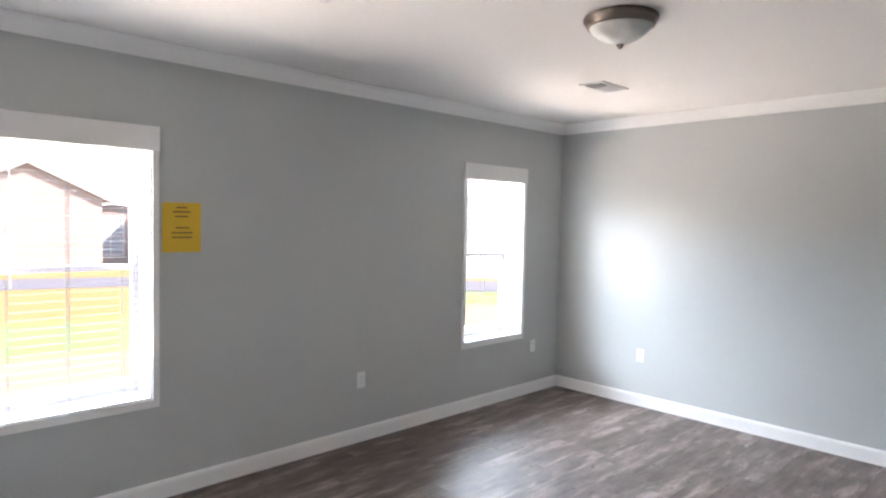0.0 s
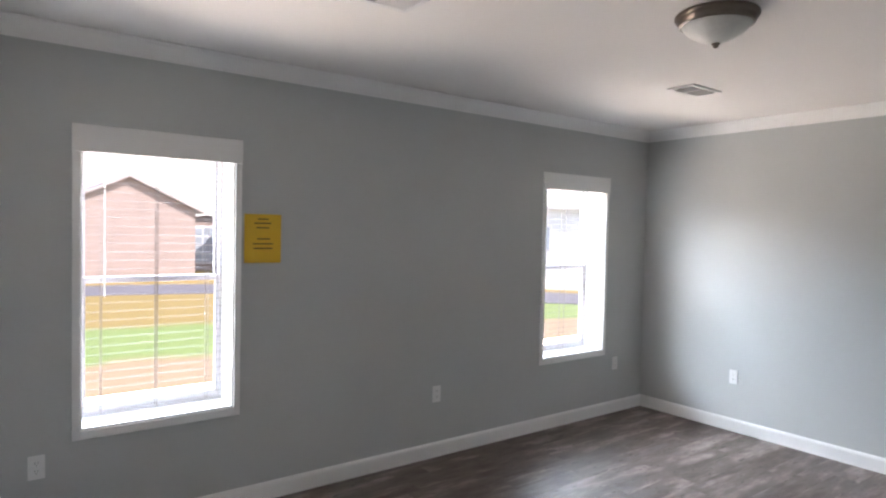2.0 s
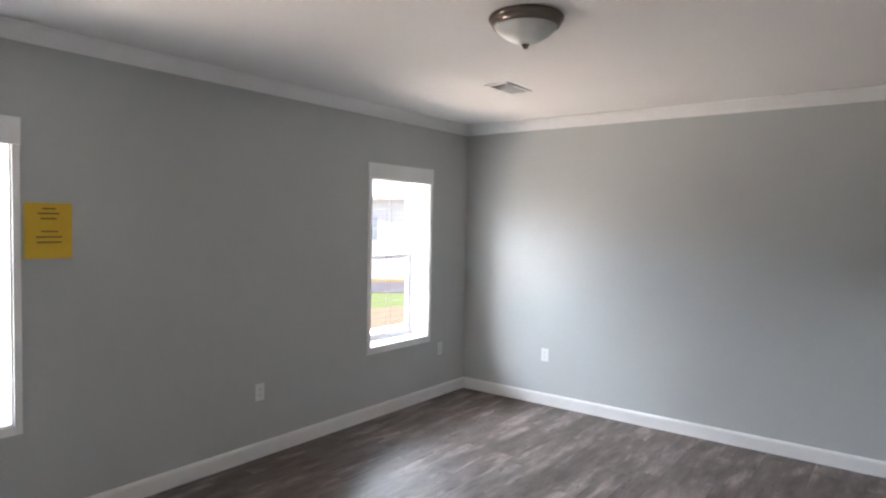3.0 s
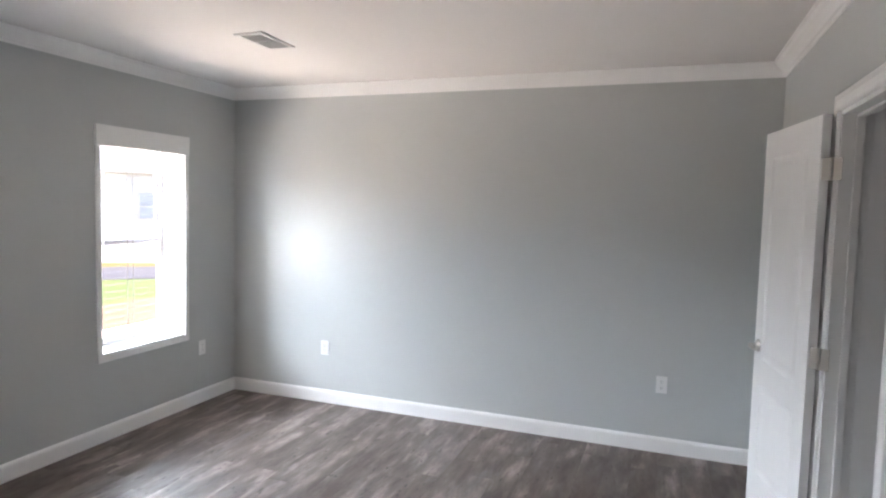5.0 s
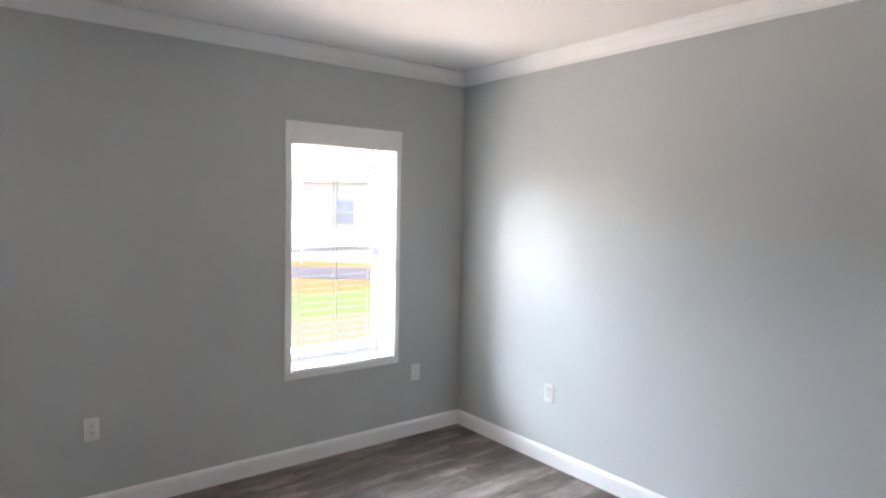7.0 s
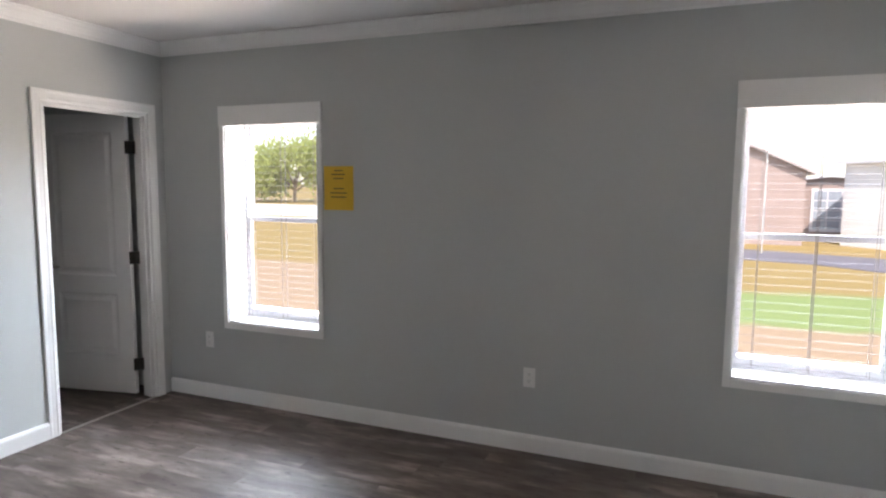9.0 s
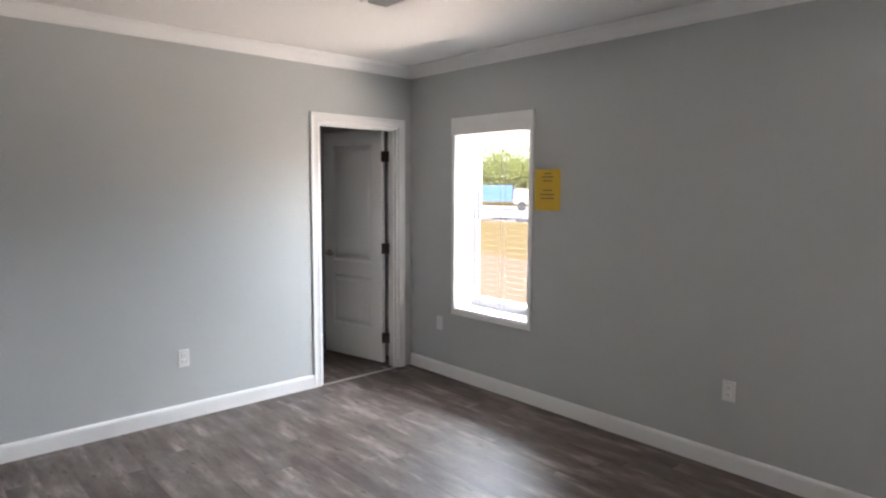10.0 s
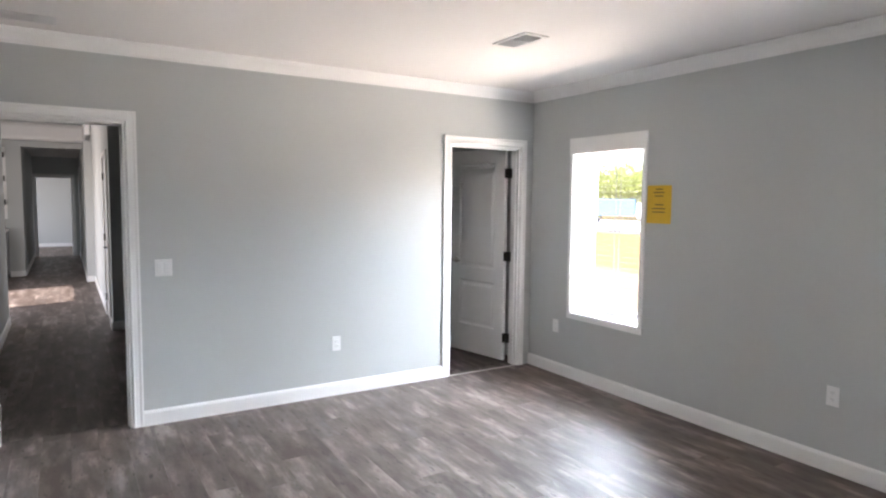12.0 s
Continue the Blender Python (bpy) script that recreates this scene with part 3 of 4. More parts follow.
def register(x, y):
    """Two-way ceiling register: frame, divider, curved blades leaning away from the divider."""
    r = thing("ceiling_vent", "white metal two-way air register flush in the ceiling", "vent", "ceiling air registers", at=pose(x, y, H))
    L, D = 0.325, 0.185
    a, c = L / 2 - 0.028, D / 2 - 0.028
    for x0, x1, y0, y1 in ((-L / 2, L / 2, -D / 2, -c), (-L / 2, L / 2, c, D / 2), (-L / 2, -a, -c, c), (a, L / 2, -c, c)):
        part("frame", rounded(x0, x1, y0, y1, -0.008, 0.001, 0.003), M_METALWHITE, r)
    part("divider", rounded(-0.006, 0.006, -c, c, -0.007, 0.001, 0.001), M_METALWHITE, r)
    # flat dark sheet in place of the duct's unlit depth
    bm = bmesh.new()
    box(bm, -a, a, -c, c, -0.0012, -0.0004)
    part("duct", bm, M_DUCT_SHADE, r, "flat dark sheet standing for the duct's shade")
    bm = bmesh.new()
    bm.faces.new([bm.verts.new(p) for p in ((-0.004, -c, -0.0015), (-0.004, c, -0.0015), (0.004, c, -0.010), (0.004, -c, -0.010))])
    bmesh.ops.solidify(bm, geom=bm.faces[:], thickness=0.0008)
    me = mesh_of("blade", bm, M_METALWHITE)
    for k in range(9):
        u = 0.016 + k * (a - 0.020) / 8
        for sgn in (-1, 1):
            o = new("blade", me)
            o.parent = r
            o.matrix_basis = pose(sgn * u, 0, 0, 0, 0, 0 if sgn > 0 else 180)
    return r


register(1.452, -1.320)
register(3.824, -1.235)

# slatted shape standing for a shadow-like strip on the ceiling by the hall door
g = thing("return_grille", "flat grey slatted strip standing for shade on the ceiling", "vent", at=pose(0.330, -3.925, H))
for x0, x1, y0, y1 in ((-0.085, 0.085, -0.185, -0.168), (-0.085, 0.085, 0.168, 0.185), (-0.085, -0.068, -0.168, 0.168), (0.068, 0.085, -0.168, 0.168)):
    part("frame", rounded(x0, x1, y0, y1, -0.006, 0.001), M_METALWHITE, g)
for k in range(9):
    part("slat", rounded(-0.064 + k * 0.0155, -0.064 + k * 0.0155 + 0.006, -0.168, 0.168, -0.005, 0.001, 0.001, 1), M_METALWHITE, g)
# same dark sheet, its shade put into the colour
bm = bmesh.new()
box(bm, -0.068, 0.068, -0.168, 0.168, -0.0012, -0.0004)
part("duct", bm, M_DUCT_SHADE, g)


def outlet(at):
    """Duplex outlet in its own frame: plate in the xz plane, out along -y."""
    o = thing("wall_outlet", "white duplex power outlet with cover plate on grey wall", "outlet", "wall outlets", at=at)
    part("cover_plate", rounded(-0.035, 0.035, -0.006, 0.0, -0.0575, 0.0575, 0.0025), M_PLATE, o)
    for z in (-0.020, 0.020):
        f = part("socket", rounded(-0.0165, 0.0165, -0.0085, -0.004, z - 0.014, z + 0.014, 0.004), M_PLATE, o)
        for x0, x1, u, v in ((-0.0075, -0.0050, -0.002, 0.008), (0.0050, 0.0075, -0.001, 0.007), (-0.002, 0.002, -0.010, -0.006)):
            bm = bmesh.new()
            box(bm, x0, x1, -0.0088, -0.0080, z + u, z + v)
            part("slot", bm, M_SLOT, f)
    part("screw", lathe([(0, 0), (0.003, 0), (0.0025, 0.001), (0, 0.001)], 10), M_PLATE, o, at=pose(0, -0.006, 0, 90))
    return o


first = outlet(pose(0.371, 0, 0.432))
copy_thing(first, pose(2.731, 0, 0.446))
copy_thing(first, pose(4.712, 0, 0.441))
copy_thing(first, pose(W, -0.888, 0.447, 0, 0, -90))
copy_thing(first, pose(W, -3.454, 0.460, 0, 0, -90))
copy_thing(first, pose(0, -1.946, 0.412, 0, 0, 90))

sw = thing("light_switch", "white double light switch plate beside the hall door", "light switch", at=pose(0, -3.181, 1.071, 0, 0, 90))
part("cover_plate", rounded(-0.055, 0.055, -0.006, 0.0, -0.0575, 0.0575, 0.0025), M_PLATE, sw)
for x in (-0.023, 0.023):
    part("rocker", rounded(x - 0.016, x + 0.016, -0.009, -0.004, -0.033, 0.033, 0.002), M_PLATE, sw)

note = thing("paper_notice", "yellow printed paper notice taped beside the window", "notice", at=pose(1.462, -0.0035, 1.530))
bm = bmesh.new()
cols, rowsn = 6, 8
grid = [[bm.verts.new((-0.109 + 0.218 * i / cols, -0.004 * (j / rowsn) ** 2 * abs(i / cols - 0.5) * 2 - 0.001 - 0.003 * (1 - j / rowsn) ** 3, -0.140 + 0.280 * j / rowsn)) for i in range(cols + 1)] for j in range(rowsn + 1)]
for j in range(rowsn):
    for i in range(cols):
        bm.faces.new((grid[j][i], grid[j][i + 1], grid[j + 1][i + 1], grid[j + 1][i]))
part("sheet", bm, M_PAPER, note, smooth=True)
for z, w, x in ((0.112, 0.062, 0.0), (0.088, 0.098, -0.002), (0.062, 0.074, -0.002), (-0.002, 0.076, 0.003), (-0.030, 0.118, 0.0), (-0.056, 0.112, 0.0)):
    bm = bmesh.new()
    box(bm, x - w / 2, x + w / 2, -0.0062, -0.0050, z - 0.0032, z + 0.0032)
    part("text_line", bm, M_INK, note, "line of dark print")

# ---------------------------------------------------------------- rooms beyond the doors
HS, HN = -4.345, -3.30   # hall walls
FS, FN = -4.42, -3.42    # far hall walls
XA = -3.48               # east face of the hall's narrow part; nearer to the bedroom it widens to an alcove
XL0, XL1, XN, YL = -4.40, -9.73, -8.30, -5.50  # living room: east and west end, end of its north wall, south wall
HL, XE, XF = 2.95, -14.3, -17.67    # living room ceiling, far doorway, far wall


def hallwall(name, bm):
    solid(name, bm, M_WALL, "light grey painted wall beyond the doorway", "wall")


# dark room behind the second door, and the alcove of the hall behind it
hallwall("wall_closet_west", wall_run("y", -2.1, 0.0, -2.6, -2.5, 0, H, []))
hallwall("wall_alcove_north", wall_run("x", XA, -T_I, -2.2, -2.1, 0, H, []))
hallwall("wall_alcove_west", wall_run("y", HN + 0.11, -2.1, XA - 0.11, XA, 0, H, []))
# hall, living room with its higher ceiling, far hall, far room
D4 = (-4.62, -3.87)
hallwall("wall_hall_north", wall_run("x", XN, XA, HN, HN + 0.11, 0, H, [(*D4, 0, HEAD)]))
hallwall("wall_far_hall_north", wall_run("x", XE, XN, FN, HN + 0.11, 0, H, []))
hallwall("wall_hall_south", wall_run("x", XL0, -T_I, HS - 0.11, HS, 0, H, []))
hallwall("wall_living_east", wall_run("y", YL, HS - 0.11, XL0, XL0 + 0.11, 0, HL, []))
hallwall("wall_living_west", wall_run("y", YL, FS, XL1 - 0.11, XL1, 0, HL, []))
# unseen wall, placed so sun through its assumed opening reaches the hall floor
hallwall("wall_living_south_unseen", wall_run("x", XL1 - 0.11, XL0 + 0.11, YL - 0.11, YL, 0, HL, [(-7.3, -5.41, 0.02, 2.2)]))
hallwall("wall_living_north_upper", wall_run("x", XL1, XL0, HN, HN + 0.11, H, HL, []))
hallwall("wall_hall_header", wall_run("y", HS - 0.11, HN, XL0, XL0 + 0.11, H, HL, []))
hallwall("wall_far_hall_header", wall_run("y", FS, HN, XL1 - 0.11, XL1, H - 0.06, HL, []))
hallwall("wall_far_hall_south", wall_run("x", XE, XL1 - 0.11, FS - 0.11, FS, 0, H, []))
hallwall("wall_far_hall_end", wall_run("y", -6.2, -1.4, XE - 0.11, XE, 0, H, [(-4.37, -3.57, 0, HEAD)]))
hallwall("wall_far_room_west", wall_run("y", -6.2, -1.4, XF - 0.11, XF, 0, H, []))
# unseen opening, assumed for the light in the far room
hallwall("wall_far_room_south_unseen", wall_run("x", XF, XE - 0.11, -6.31, -6.2, 0, H, [(-16.6, -14.8, 0.5, 2.1)]))
hallwall("wall_far_room_north", wall_run("x", XF, XE - 0.11, -1.4, -1.29, 0, H, []))
bm = bmesh.new()
box(bm, -17.8, XL1 - 0.001, -6.6, -1.2, H + 0.001, H + 0.12)
box(bm, XL0 + 0.001, -T_I - 0.001, -6.6, -1.2, H + 0.001, H + 0.12)
box(bm, -2.6, -T_I - 0.001, -1.2, 0.1, H + 0.001, H + 0.12)
box(bm, XL1 - 0.11, XL0 + 0.11, YL - 0.11, HN + 0.11, HL, HL + 0.12)
solid("ceiling_beyond", bm, M_CEIL, "white ceilings of the hall and rooms beyond", "ceiling")
for a, c, d in (((XA, HN - 0.001), (D4[1] + CW, HN - 0.001), (0, -1)), ((D4[0] - CW, HN - 0.001), (XN, HN - 0.001), (0, -1)), ((-T_I, HS + 0.001), (XL0, HS + 0.001), (0, 1)),
                ((XA + 0.001, HN), (XA + 0.001, -2.2), (1, 0)), ((XN + 0.001, FN), (XN + 0.001, HN - 0.014), (1, 0)), ((XN, FN - 0.001), (XE, FN - 0.001), (0, -1)), ((XL1 - 0.11, FS + 0.001), (XE, FS + 0.001), (0, 1)),
                ((XL1 + 0.001, YL), (XL1 + 0.001, FS), (1, 0)), ((XF + 0.001, -6.2), (XF + 0.001, -1.4), (1, 0)), ((XL0 - 0.001, YL), (XL0 - 0.001, HS - 0.11), (-1, 0)), ((XL0 - 0.001, HS - 0.11), (XL0 - 0.001, HS), (-1, 0))):
    baseboard(a, c, d)
# broad white moulding on the living room's end wall, over the far hall, returning along both sides
solid("crown_trim", rounded(XL1 + 0.001, XL1 + 0.12, YL, HN - 0.001, H + 0.05, HL - 0.02, 0.09, 5), M_TRIM, "broad rounded white moulding over the far hall", "moulding")
solid("crown_trim", rounded(XL1 + 0.121, XN, HN - 0.10, HN - 0.001, H + 0.10, HL - 0.02, 0.04, 4), M_TRIM, "rounded white moulding along the living room wall", "moulding")

# kitchen units against the living room's end wall
unit = thing("base_cabinet", "grey kitchen base cabinet with a pale worktop", "cabinet", at=pose(XL1 + 0.003, -5.06, 0))
part("body", rounded(0.0, 0.58, -0.40, 0.40, 0.09, 0.88, 0.004), M_CABINET, unit)
part("plinth", rounded(0.0, 0.52, -0.40, 0.40, 0.0, 0.09, 0.002), M_IRON, unit)
part("worktop", rounded(0.0, 0.61, -0.41, 0.41, 0.88, 0.92, 0.006), M_PLATE, unit)
rack = thing("wall_shelf", "white wall shelf panel with three dark iron brackets", "shelf", at=pose(XL1 + 0.003, -4.86, 0))
part("panel", rounded(0.0, 0.02, -0.45, 0.20, 1.10, 2.45, 0.004), M_DOOR, rack)
for z in (1.42, 1.86, 2.30):
    part("bracket", rounded(0.02, 0.17, 0.08, 0.18, z - 0.05, z + 0.05, 0.01), M_IRON, rack)
# closed closet behind the folded door
hallwall("wall_wardrobe", wall_run("x", 2.2, W, S - 1.3, S - 1.2, 0, H, []))
solid("wall_wardrobe_east", wall_run("y", S - 1.2, S - T_I, D3[1] - 0.012, D3[1] + 0.1, 0, H, []), M_TRIM, "white painted wall inside the closet", "wall")
hallwall("wall_wardrobe_side", wall_run("y", S - 1.2, S - T_I, 2.2, 2.3, 0, H, []))

hd = thing("door_4", "white closed door along the hall", "door", kind="structure")
leaf = part("leaf", leaf_mesh(D4[1] - D4[0] - 0.038), M_DOOR, hd, at=pose(D4[0] + 0.019, HN + 0.036, 0.01))
jambs(hd, *D4, HN - 0.001, HN + 0.11, "x", (HN + 0.05, HN + 0.08))
casing(hd, *D4, HN, "x", -1)
for z in (0.24, 1.02, 1.80):
    part("hinge", rounded(D4[0] - 0.010, D4[0] + 0.016, HN - 0.016, HN + 0.002, z - 0.045, z + 0.045, 0.001), M_DARKHINGE, hd)
lever(leaf, D4[1] - D4[0] - 0.10, 0.92, -1, -1, M_DARKHINGE)
fd = thing("door_5", "white cased doorway at the end of the far hall", "door", kind="structure")
casing(fd, -4.37, -3.57, XE, "y", 1)
jambs(fd, -4.37, -3.57, XE - 0.11, XE + 0.001, "y", (XE - 0.07, XE - 0.04))

# added lamps at unseen openings, assumed to light the living and far rooms
daylight("living_opening_lamp", (-6.35, YL - 0.12, 1.1), (-6.35, 0, 1.1), 1.9, 2.1, 13, (1.0, 0.97, 0.93))
daylight("far_room_opening_lamp", (-15.7, -6.7, 1.5), (-15.7, -3.0, 1.0), 1.8, 1.6, 22, (0.9, 0.95, 1.0))

# round disc for the dark vent-like fixture on the far ceiling
tagged(new("far_hall_fixture", mesh_of("far_hall_fixture", lathe([(0, H - 0.03), (0.06, H - 0.028), (0.07, H - 0.012), (0.07, H)], 24), M_DARKHINGE)), "dark round ceiling fixture in the far hall", "fixture").matrix_basis = pose(-10.6, -3.75, 0)

# ---------------------------------------------------------------- outdoors
bm = bmesh.new()
bmesh.ops.create_grid(bm, x_segments=8, y_segments=8, size=1500)
gr = solid("ground", bm, M_GROUND, "bare sandy yard with strips of green and dry grass", "ground")
gr.location = (0, 0, GROUND)
bm = bmesh.new()
line = ((-6, 20.5), (4, 20.0), (8, 18.8), (12, 15.5), (22, 5.5))
edge = []
for (xa, ya), (xb, yb) in zip(line, line[1:]):
    d = Vector((yb - ya, xa - xb, 0)).normalized() * 1.7
    for x, y in ((xa, ya), (xb, yb)) if (xb, yb) == line[-1] else ((xa, ya),):
        edge.append([bm.verts.new((x + k * d.x, y + k * d.y, GROUND + h)) for k in (-1, 1) for h in (0.03, -0.1)])
for a, c in zip(edge, edge[1:]):
    for i, j in ((0, 2), (1, 0), (2, 3)):
        bm.faces.new((a[i], a[j], c[j], c[i]))
bmesh.ops.recalc_face_normals(bm, faces=bm.faces[:])
solid("road", bm, M_ROAD, "grey asphalt lane bending across the yard", "road")
bm = bmesh.new()
box(bm, -90, -8, 33, 52, GROUND - 0.1, GROUND + 0.03)
solid("pavement", bm, material("pale_concrete", (0.55, 0.53, 0.50), 0.9, vary=0.08, scale=0.5), "pale concrete lot beyond the yard", "pavement")


def gable_house(name, label, at, wide, deep, eave, rise, wall_mat, roof_mat, openings):
    """House with a gable to its own -y side; openings are (x, sill, width, height) on that side."""
    h = thing(name, label, "house", at=at)
    bm = bmesh.new()
    front = [bm.verts.new(p) for p in ((-wide / 2, 0, 0), (wide / 2, 0, 0), (wide / 2, 0, eave), (0, 0, eave + rise), (-wide / 2, 0, eave))]
    rear = [bm.verts.new((v.co.x, deep, v.co.z)) for v in front]
    bm.faces.new(front), bm.faces.new(rear[::-1])
    for k in range(5):
        bm.faces.new((front[k], rear[k], rear[(k + 1) % 5], front[(k + 1) % 5]))
    bmesh.ops.recalc_face_normals(bm, faces=bm.faces[:])
    part("wall", bm, wall_mat, h)
    for s in (-1, 1):
        bm = bmesh.new()
        o, t = 0.3, 0.12
        k = rise / (wide / 2)
        pts = [(0, eave + rise + 0.01), (s * (wide / 2 + o), eave - o * k + 0.01), (s * (wide / 2 + o), eave - o * k + t), (0, eave + rise + t)]
        f = [bm.verts.new((x, -o, z)) for x, z in pts]
        r = [bm.verts.new((x, deep + o, z)) for x, z in pts]
        bm.faces.new(f), bm.faces.new(r[::-1])
        for q in range(4):
            bm.faces.new((f[q], r[q], r[(q + 1) % 4], f[(q + 1) % 4]))
        bmesh.ops.recalc_face_normals(bm, faces=bm.faces[:])
        part("roof", bm, roof_mat, h)
    for x, sill, w, hh in openings:
        win = part("window", rounded(x - w / 2 - 0.08, x + w / 2 + 0.08, -0.05, 0.02, sill - 0.08, sill + hh + 0.08, 0.01), M_VINYL, h)
        for i in range(2):
            for j in range(4):
                x0 = x - w / 2 + i * w / 2 + 0.03
                z0 = sill + j * hh / 4 + 0.03
                bm = bmesh.new()
                box(bm, x0, x0 + w / 2 - 0.06, -0.058, -0.045, z0, z0 + hh / 4 - 0.06)
                part("pane", bm, M_DARKPANE, win)
    return h


gable_house("brick_house", "pink brick house with a low gable roof", pose(5.0, 24.2, GROUND), 5.2, 14, 2.9, 1.25, M_BRICK, M_ROOF, [])
gable_house("brick_wing", "recessed pink brick wing with a paned window", pose(9.2, 28.5, GROUND), 5.0, 8, 2.45, 0.3, M_BRICK, M_LIGHTROOF, [(-0.1, 0.4, 1.1, 1.75)])
# white house: its long wall faces the yard at a slant
wh = gable_house("white_house", "long white sided house with a pale roof", pose(23.2, 13.5, GROUND, 0, 0, 39), 7.2, 18.0, 3.3, 1.2, M_SIDING, M_LIGHTROOF, [])
for y in (3.6, 9.5):
    sw_frame = part("window", rounded(-3.66, -3.55, y - 0.45, y + 0.45, 1.55, 2.55, 0.01), M_VINYL, wh)
    for j in range(2):
        part("pane", rounded(-3.675, -3.65, y - 0.38, y + 0.38, 1.61 + 0.45 * j, 2.02 + 0.45 * j, 0.004), M_DARKPANE, sw_frame)


def tree(x, y, height, spread, seed):
    rnd = random.Random(seed)
    t = thing("tree", "broad leafy green tree at the edge of the lot", "tree", "trees beyond the lot", at=pose(x, y, GROUND))
    bm = bmesh.new()
    limbs = [((0, 0, 0), (0.1, 0, height * 0.4), 0.24, 0.14)]
    tips = []
    for k in range(9):
        a = 2 * math.pi * k / 9 + rnd.uniform(-0.3, 0.3)
        tip = (math.cos(a) * spread * rnd.uniform(0.3, 0.65), math.sin(a) * spread * rnd.uniform(0.3, 0.65), height * rnd.uniform(0.34, 0.82))
        limbs.append(((0.1, 0, height * rnd.uniform(0.18, 0.32)), tip, 0.12, 0.03))
        tips.append(tip)
    for p, q, r0, r1 in limbs:
        d = (Vector(q) - Vector(p))
        m = d.to_track_quat("Z", "Y").to_matrix().to_4x4()
        ra = [bm.verts.new(Vector(p) + m @ Vector((r0 * math.cos(c), r0 * math.sin(c), 0))) for c in (k * math.pi / 4 for k in range(8))]
        rb = [bm.verts.new(Vector(q) + m @ Vector((r1 * math.cos(c), r1 * math.sin(c), 0))) for c in (k * math.pi / 4 for k in range(8))]
        for k in range(8):
            bm.faces.new((ra[k], ra[(k + 1) % 8], rb[(k + 1) % 8], rb[k]))
    part("trunk", bm, M_BARK, t)
    verts, faces = [], []
    for _ in range(4200):
        c = rnd.choice(tips)
        u = Vector((rnd.gauss(0, 1), rnd.gauss(0, 1), rnd.gauss(0, 0.8)))
        o = Vector(c) + u * spread * 0.20
        s = rnd.uniform(0.16, 0.36)
        m = Euler((rnd.uniform(0, 6.3), rnd.uniform(0, 6.3), rnd.uniform(0, 6.3))).to_matrix()
        b = len(verts)
        verts += [o + m @ Vector(p) for p in ((-s, 0, 0), (0, -s * 0.5, s * 0.2), (s, 0, 0), (0, s * 0.5, s * 0.2))]
        faces.append((b, b + 1, b + 2, b + 3))
    me = bpy.data.meshes.new("crown")
    me.from_pydata(verts, [], faces)
    me.materials.append(M_LEAF)
    c = new("crown", me)
    c.parent = t


for k, (x, y, hh, sp) in enumerate(((-36, 62, 8.2, 6.5), (-47, 58, 7, 6), (-25, 64, 6.0, 5), (-60, 50, 8, 6.5), (-78, 42, 7, 6), (-30.5, 60, 6.8, 5.5), (-41.5, 60, 7.4, 6), (-53, 55, 7.2, 6))):
    tree(x, y, hh, sp, k)

# parked blue box truck at the far lot
tr = thing("truck", "blue box truck parked on the far lot", "truck", at=pose(-38, 41.5, GROUND, 0, 0, 40))
part("cargo_box", rounded(-2.6, 2.0, -1.1, 1.1, 0.9, 2.45, 0.06), M_BLUE, tr)
part("cab", rounded(2.1, 3.6, -1.0, 1.0, 0.6, 2.1, 0.2), M_VINYL, tr)
for x in (-1.8, 2.9):
    for y in (-0.95, 0.95):
        part("wheel", lathe([(0, -0.13), (0.42, -0.13), (0.45, -0.08), (0.45, 0.08), (0.42, 0.13), (0, 0.13)], 20), M_RUBBER, tr, at=pose(x, y, 0.45, 90))

# ---------------------------------------------------------------- floors, plank by plank (last)
PW, PL, GAP = 0.152, 1.22, 0.0006
fl = tagged(new("floor"), "weathered grey-brown wood-look plank floor", "floor", "", "structure")
bm = bmesh.new()
box(bm, -20.1, W + 0.15, S - 5.0, 0.15, -0.2, -0.006)
part("underlay", bm, M_SUBFLOOR, fl)


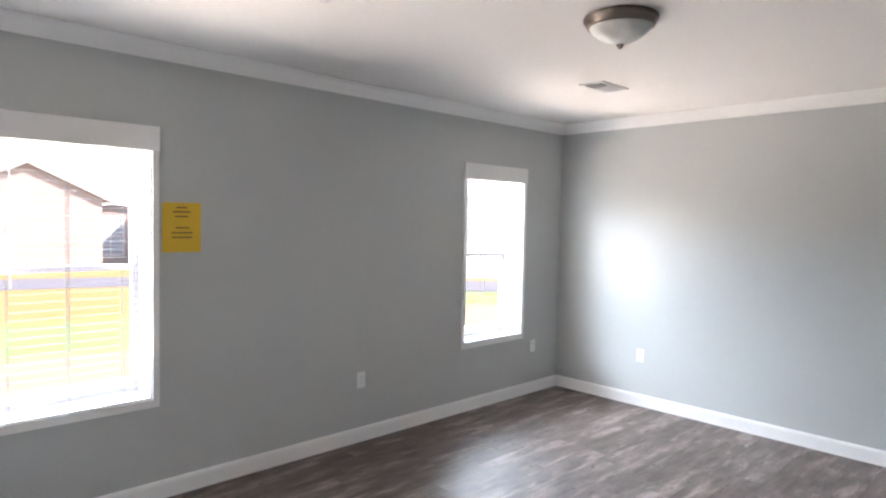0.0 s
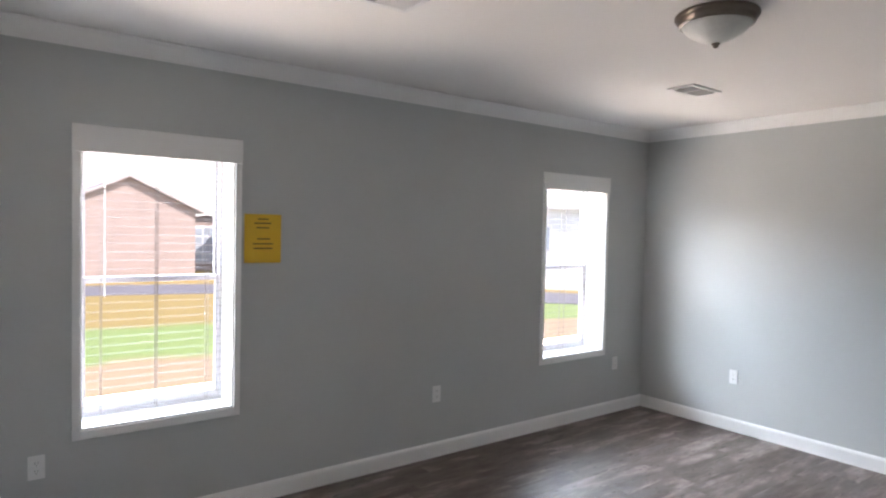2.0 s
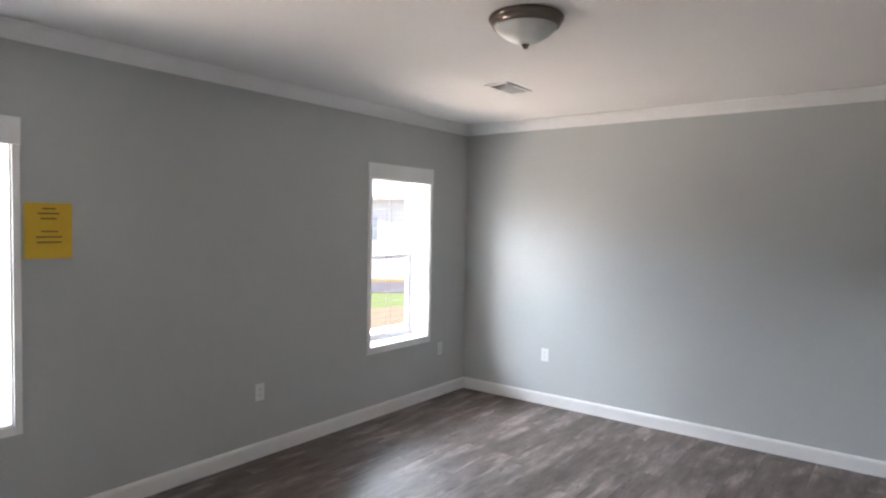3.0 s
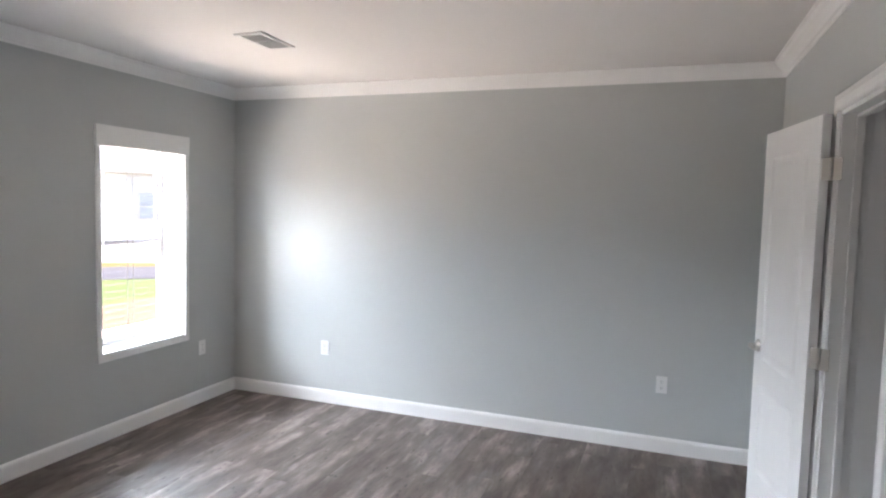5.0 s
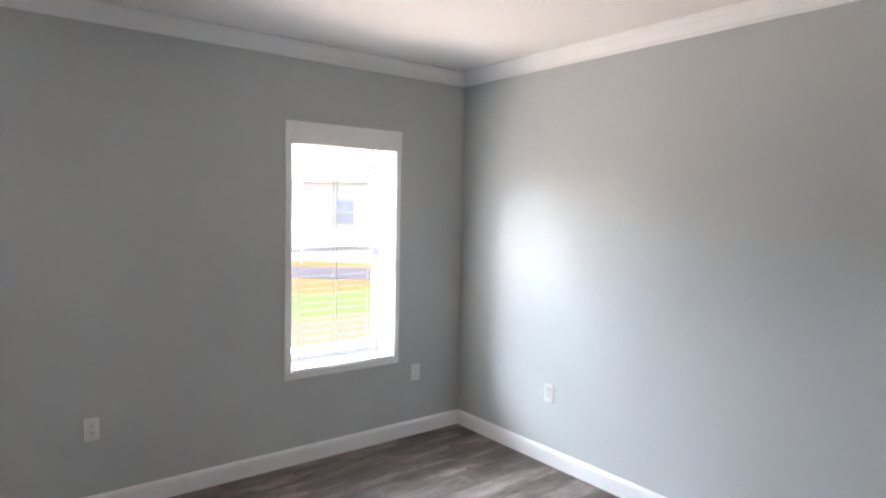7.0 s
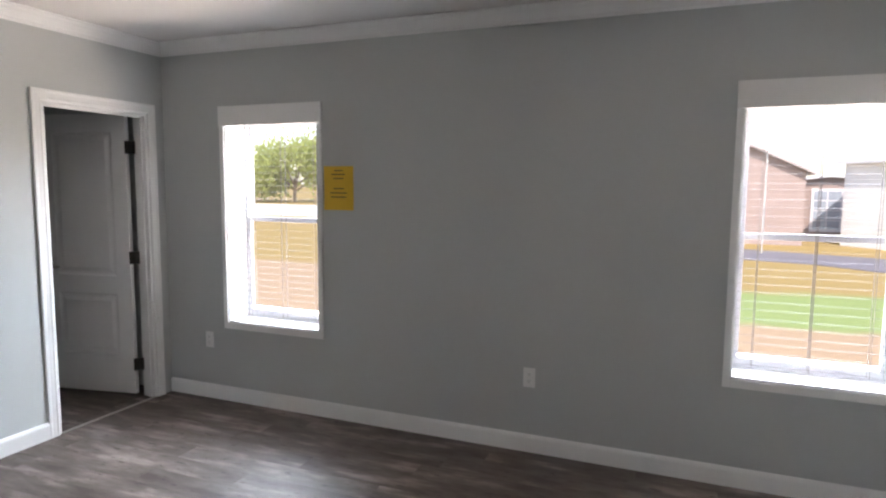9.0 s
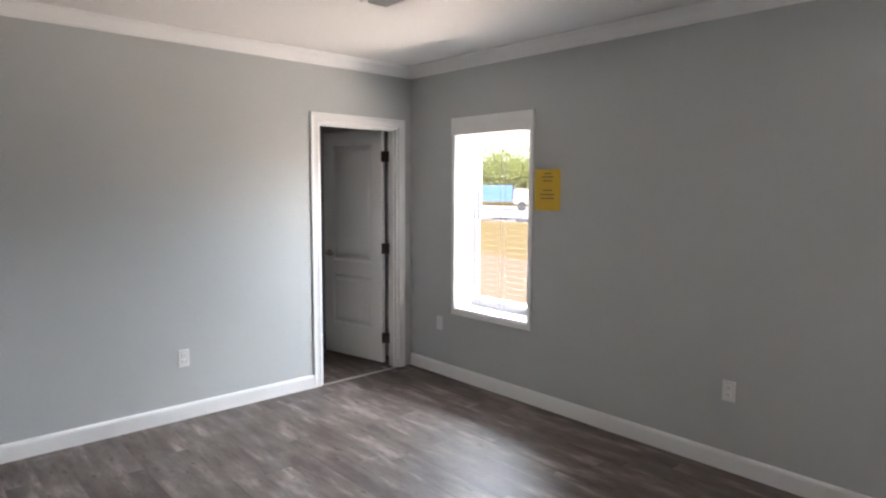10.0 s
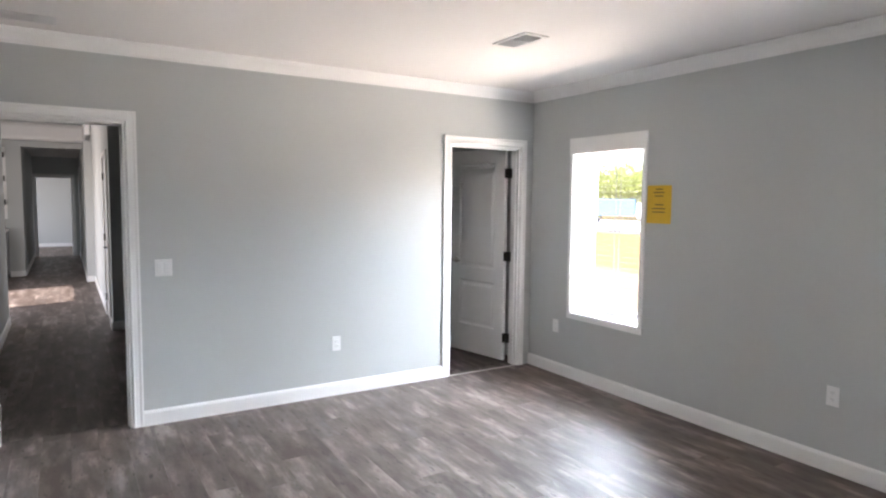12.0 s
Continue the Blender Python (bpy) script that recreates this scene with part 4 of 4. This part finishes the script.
def plank_mesh(length):
    bm = bmesh.new()
    g, b = GAP / 2, 0.0002
    top = [bm.verts.new(p) for p in ((g + b, g + b, 0), (length - g - b, g + b, 0), (length - g - b, PW - g - b, 0), (g + b, PW - g - b, 0))]
    rim = [bm.verts.new(p) for p in ((g, g, -b), (length - g, g, -b), (length - g, PW - g, -b), (g, PW - g, -b))]
    low = [bm.verts.new((v.co.x, v.co.y, -0.006)) for v in rim]
    bm.faces.new(top)
    for a, c in ((top, rim), (rim, low)):
        for k in range(4):
            bm.faces.new((a[k], c[k], c[(k + 1) % 4], a[(k + 1) % 4]))
    bmesh.ops.recalc_face_normals(bm, faces=bm.faces[:])
    return mesh_of("plank", bm, M_PLANK)


PLANKS = {}


def lay(x0, x1, y0, y1, seed):
    """Rows of staggered planks over a rectangle; yields (x, y, length)."""
    rnd = random.Random(seed)
    y = y0
    while y < y1 - 0.01:
        x = x0 - round(rnd.uniform(0, 0.95) * 12) / 12 * PL
        while x < x1 - 1e-6:
            a, c = max(x, x0), min(x + PL, x1)
            if c - a > 0.03:
                yield round(a, 3), round(y, 4), round(c - a, 3)
            x += PL
        y += PW


for x, y, length in lay(-0.11, W, SW - 0.05, 0.0, 5):
    if length not in PLANKS:
        PLANKS[length] = plank_mesh(length)
    o = new("plank", PLANKS[length])
    o.parent = fl
    o.matrix_basis = pose(x, y, 0)

verts, faces = [], []
for x0, x1, y0, y1, sd in ((-20.0, -0.112, -9.03, -1.3, 6), (-2.5, -0.112, -1.29, 0.0, 7), (2.3, W, S - 1.2, SW - 0.06, 8)):
    for x, y, length in lay(x0, x1, y0, y1, sd):
        b, g = len(verts), 0.0001
        verts += [(x + g, y + g, 0), (x + length - g, y + g, 0), (x + length - g, y + PW - g, 0), (x + g, y + PW - g, 0),
                  (x + g, y + g, -0.006), (x + length - g, y + g, -0.006), (x + length - g, y + PW - g, -0.006), (x + g, y + PW - g, -0.006)]
        faces += [(b, b + 1, b + 2, b + 3), (b, b + 4, b + 5, b + 1), (b + 1, b + 5, b + 6, b + 2), (b + 2, b + 6, b + 7, b + 3), (b + 3, b + 7, b + 4, b)]
me = bpy.data.meshes.new("planks_beyond")
me.from_pydata(verts, [], faces)
me.materials.append(M_PLANK)
o = new("planks_beyond", me)
o.parent = fl
tagged(o, kind="stuff")
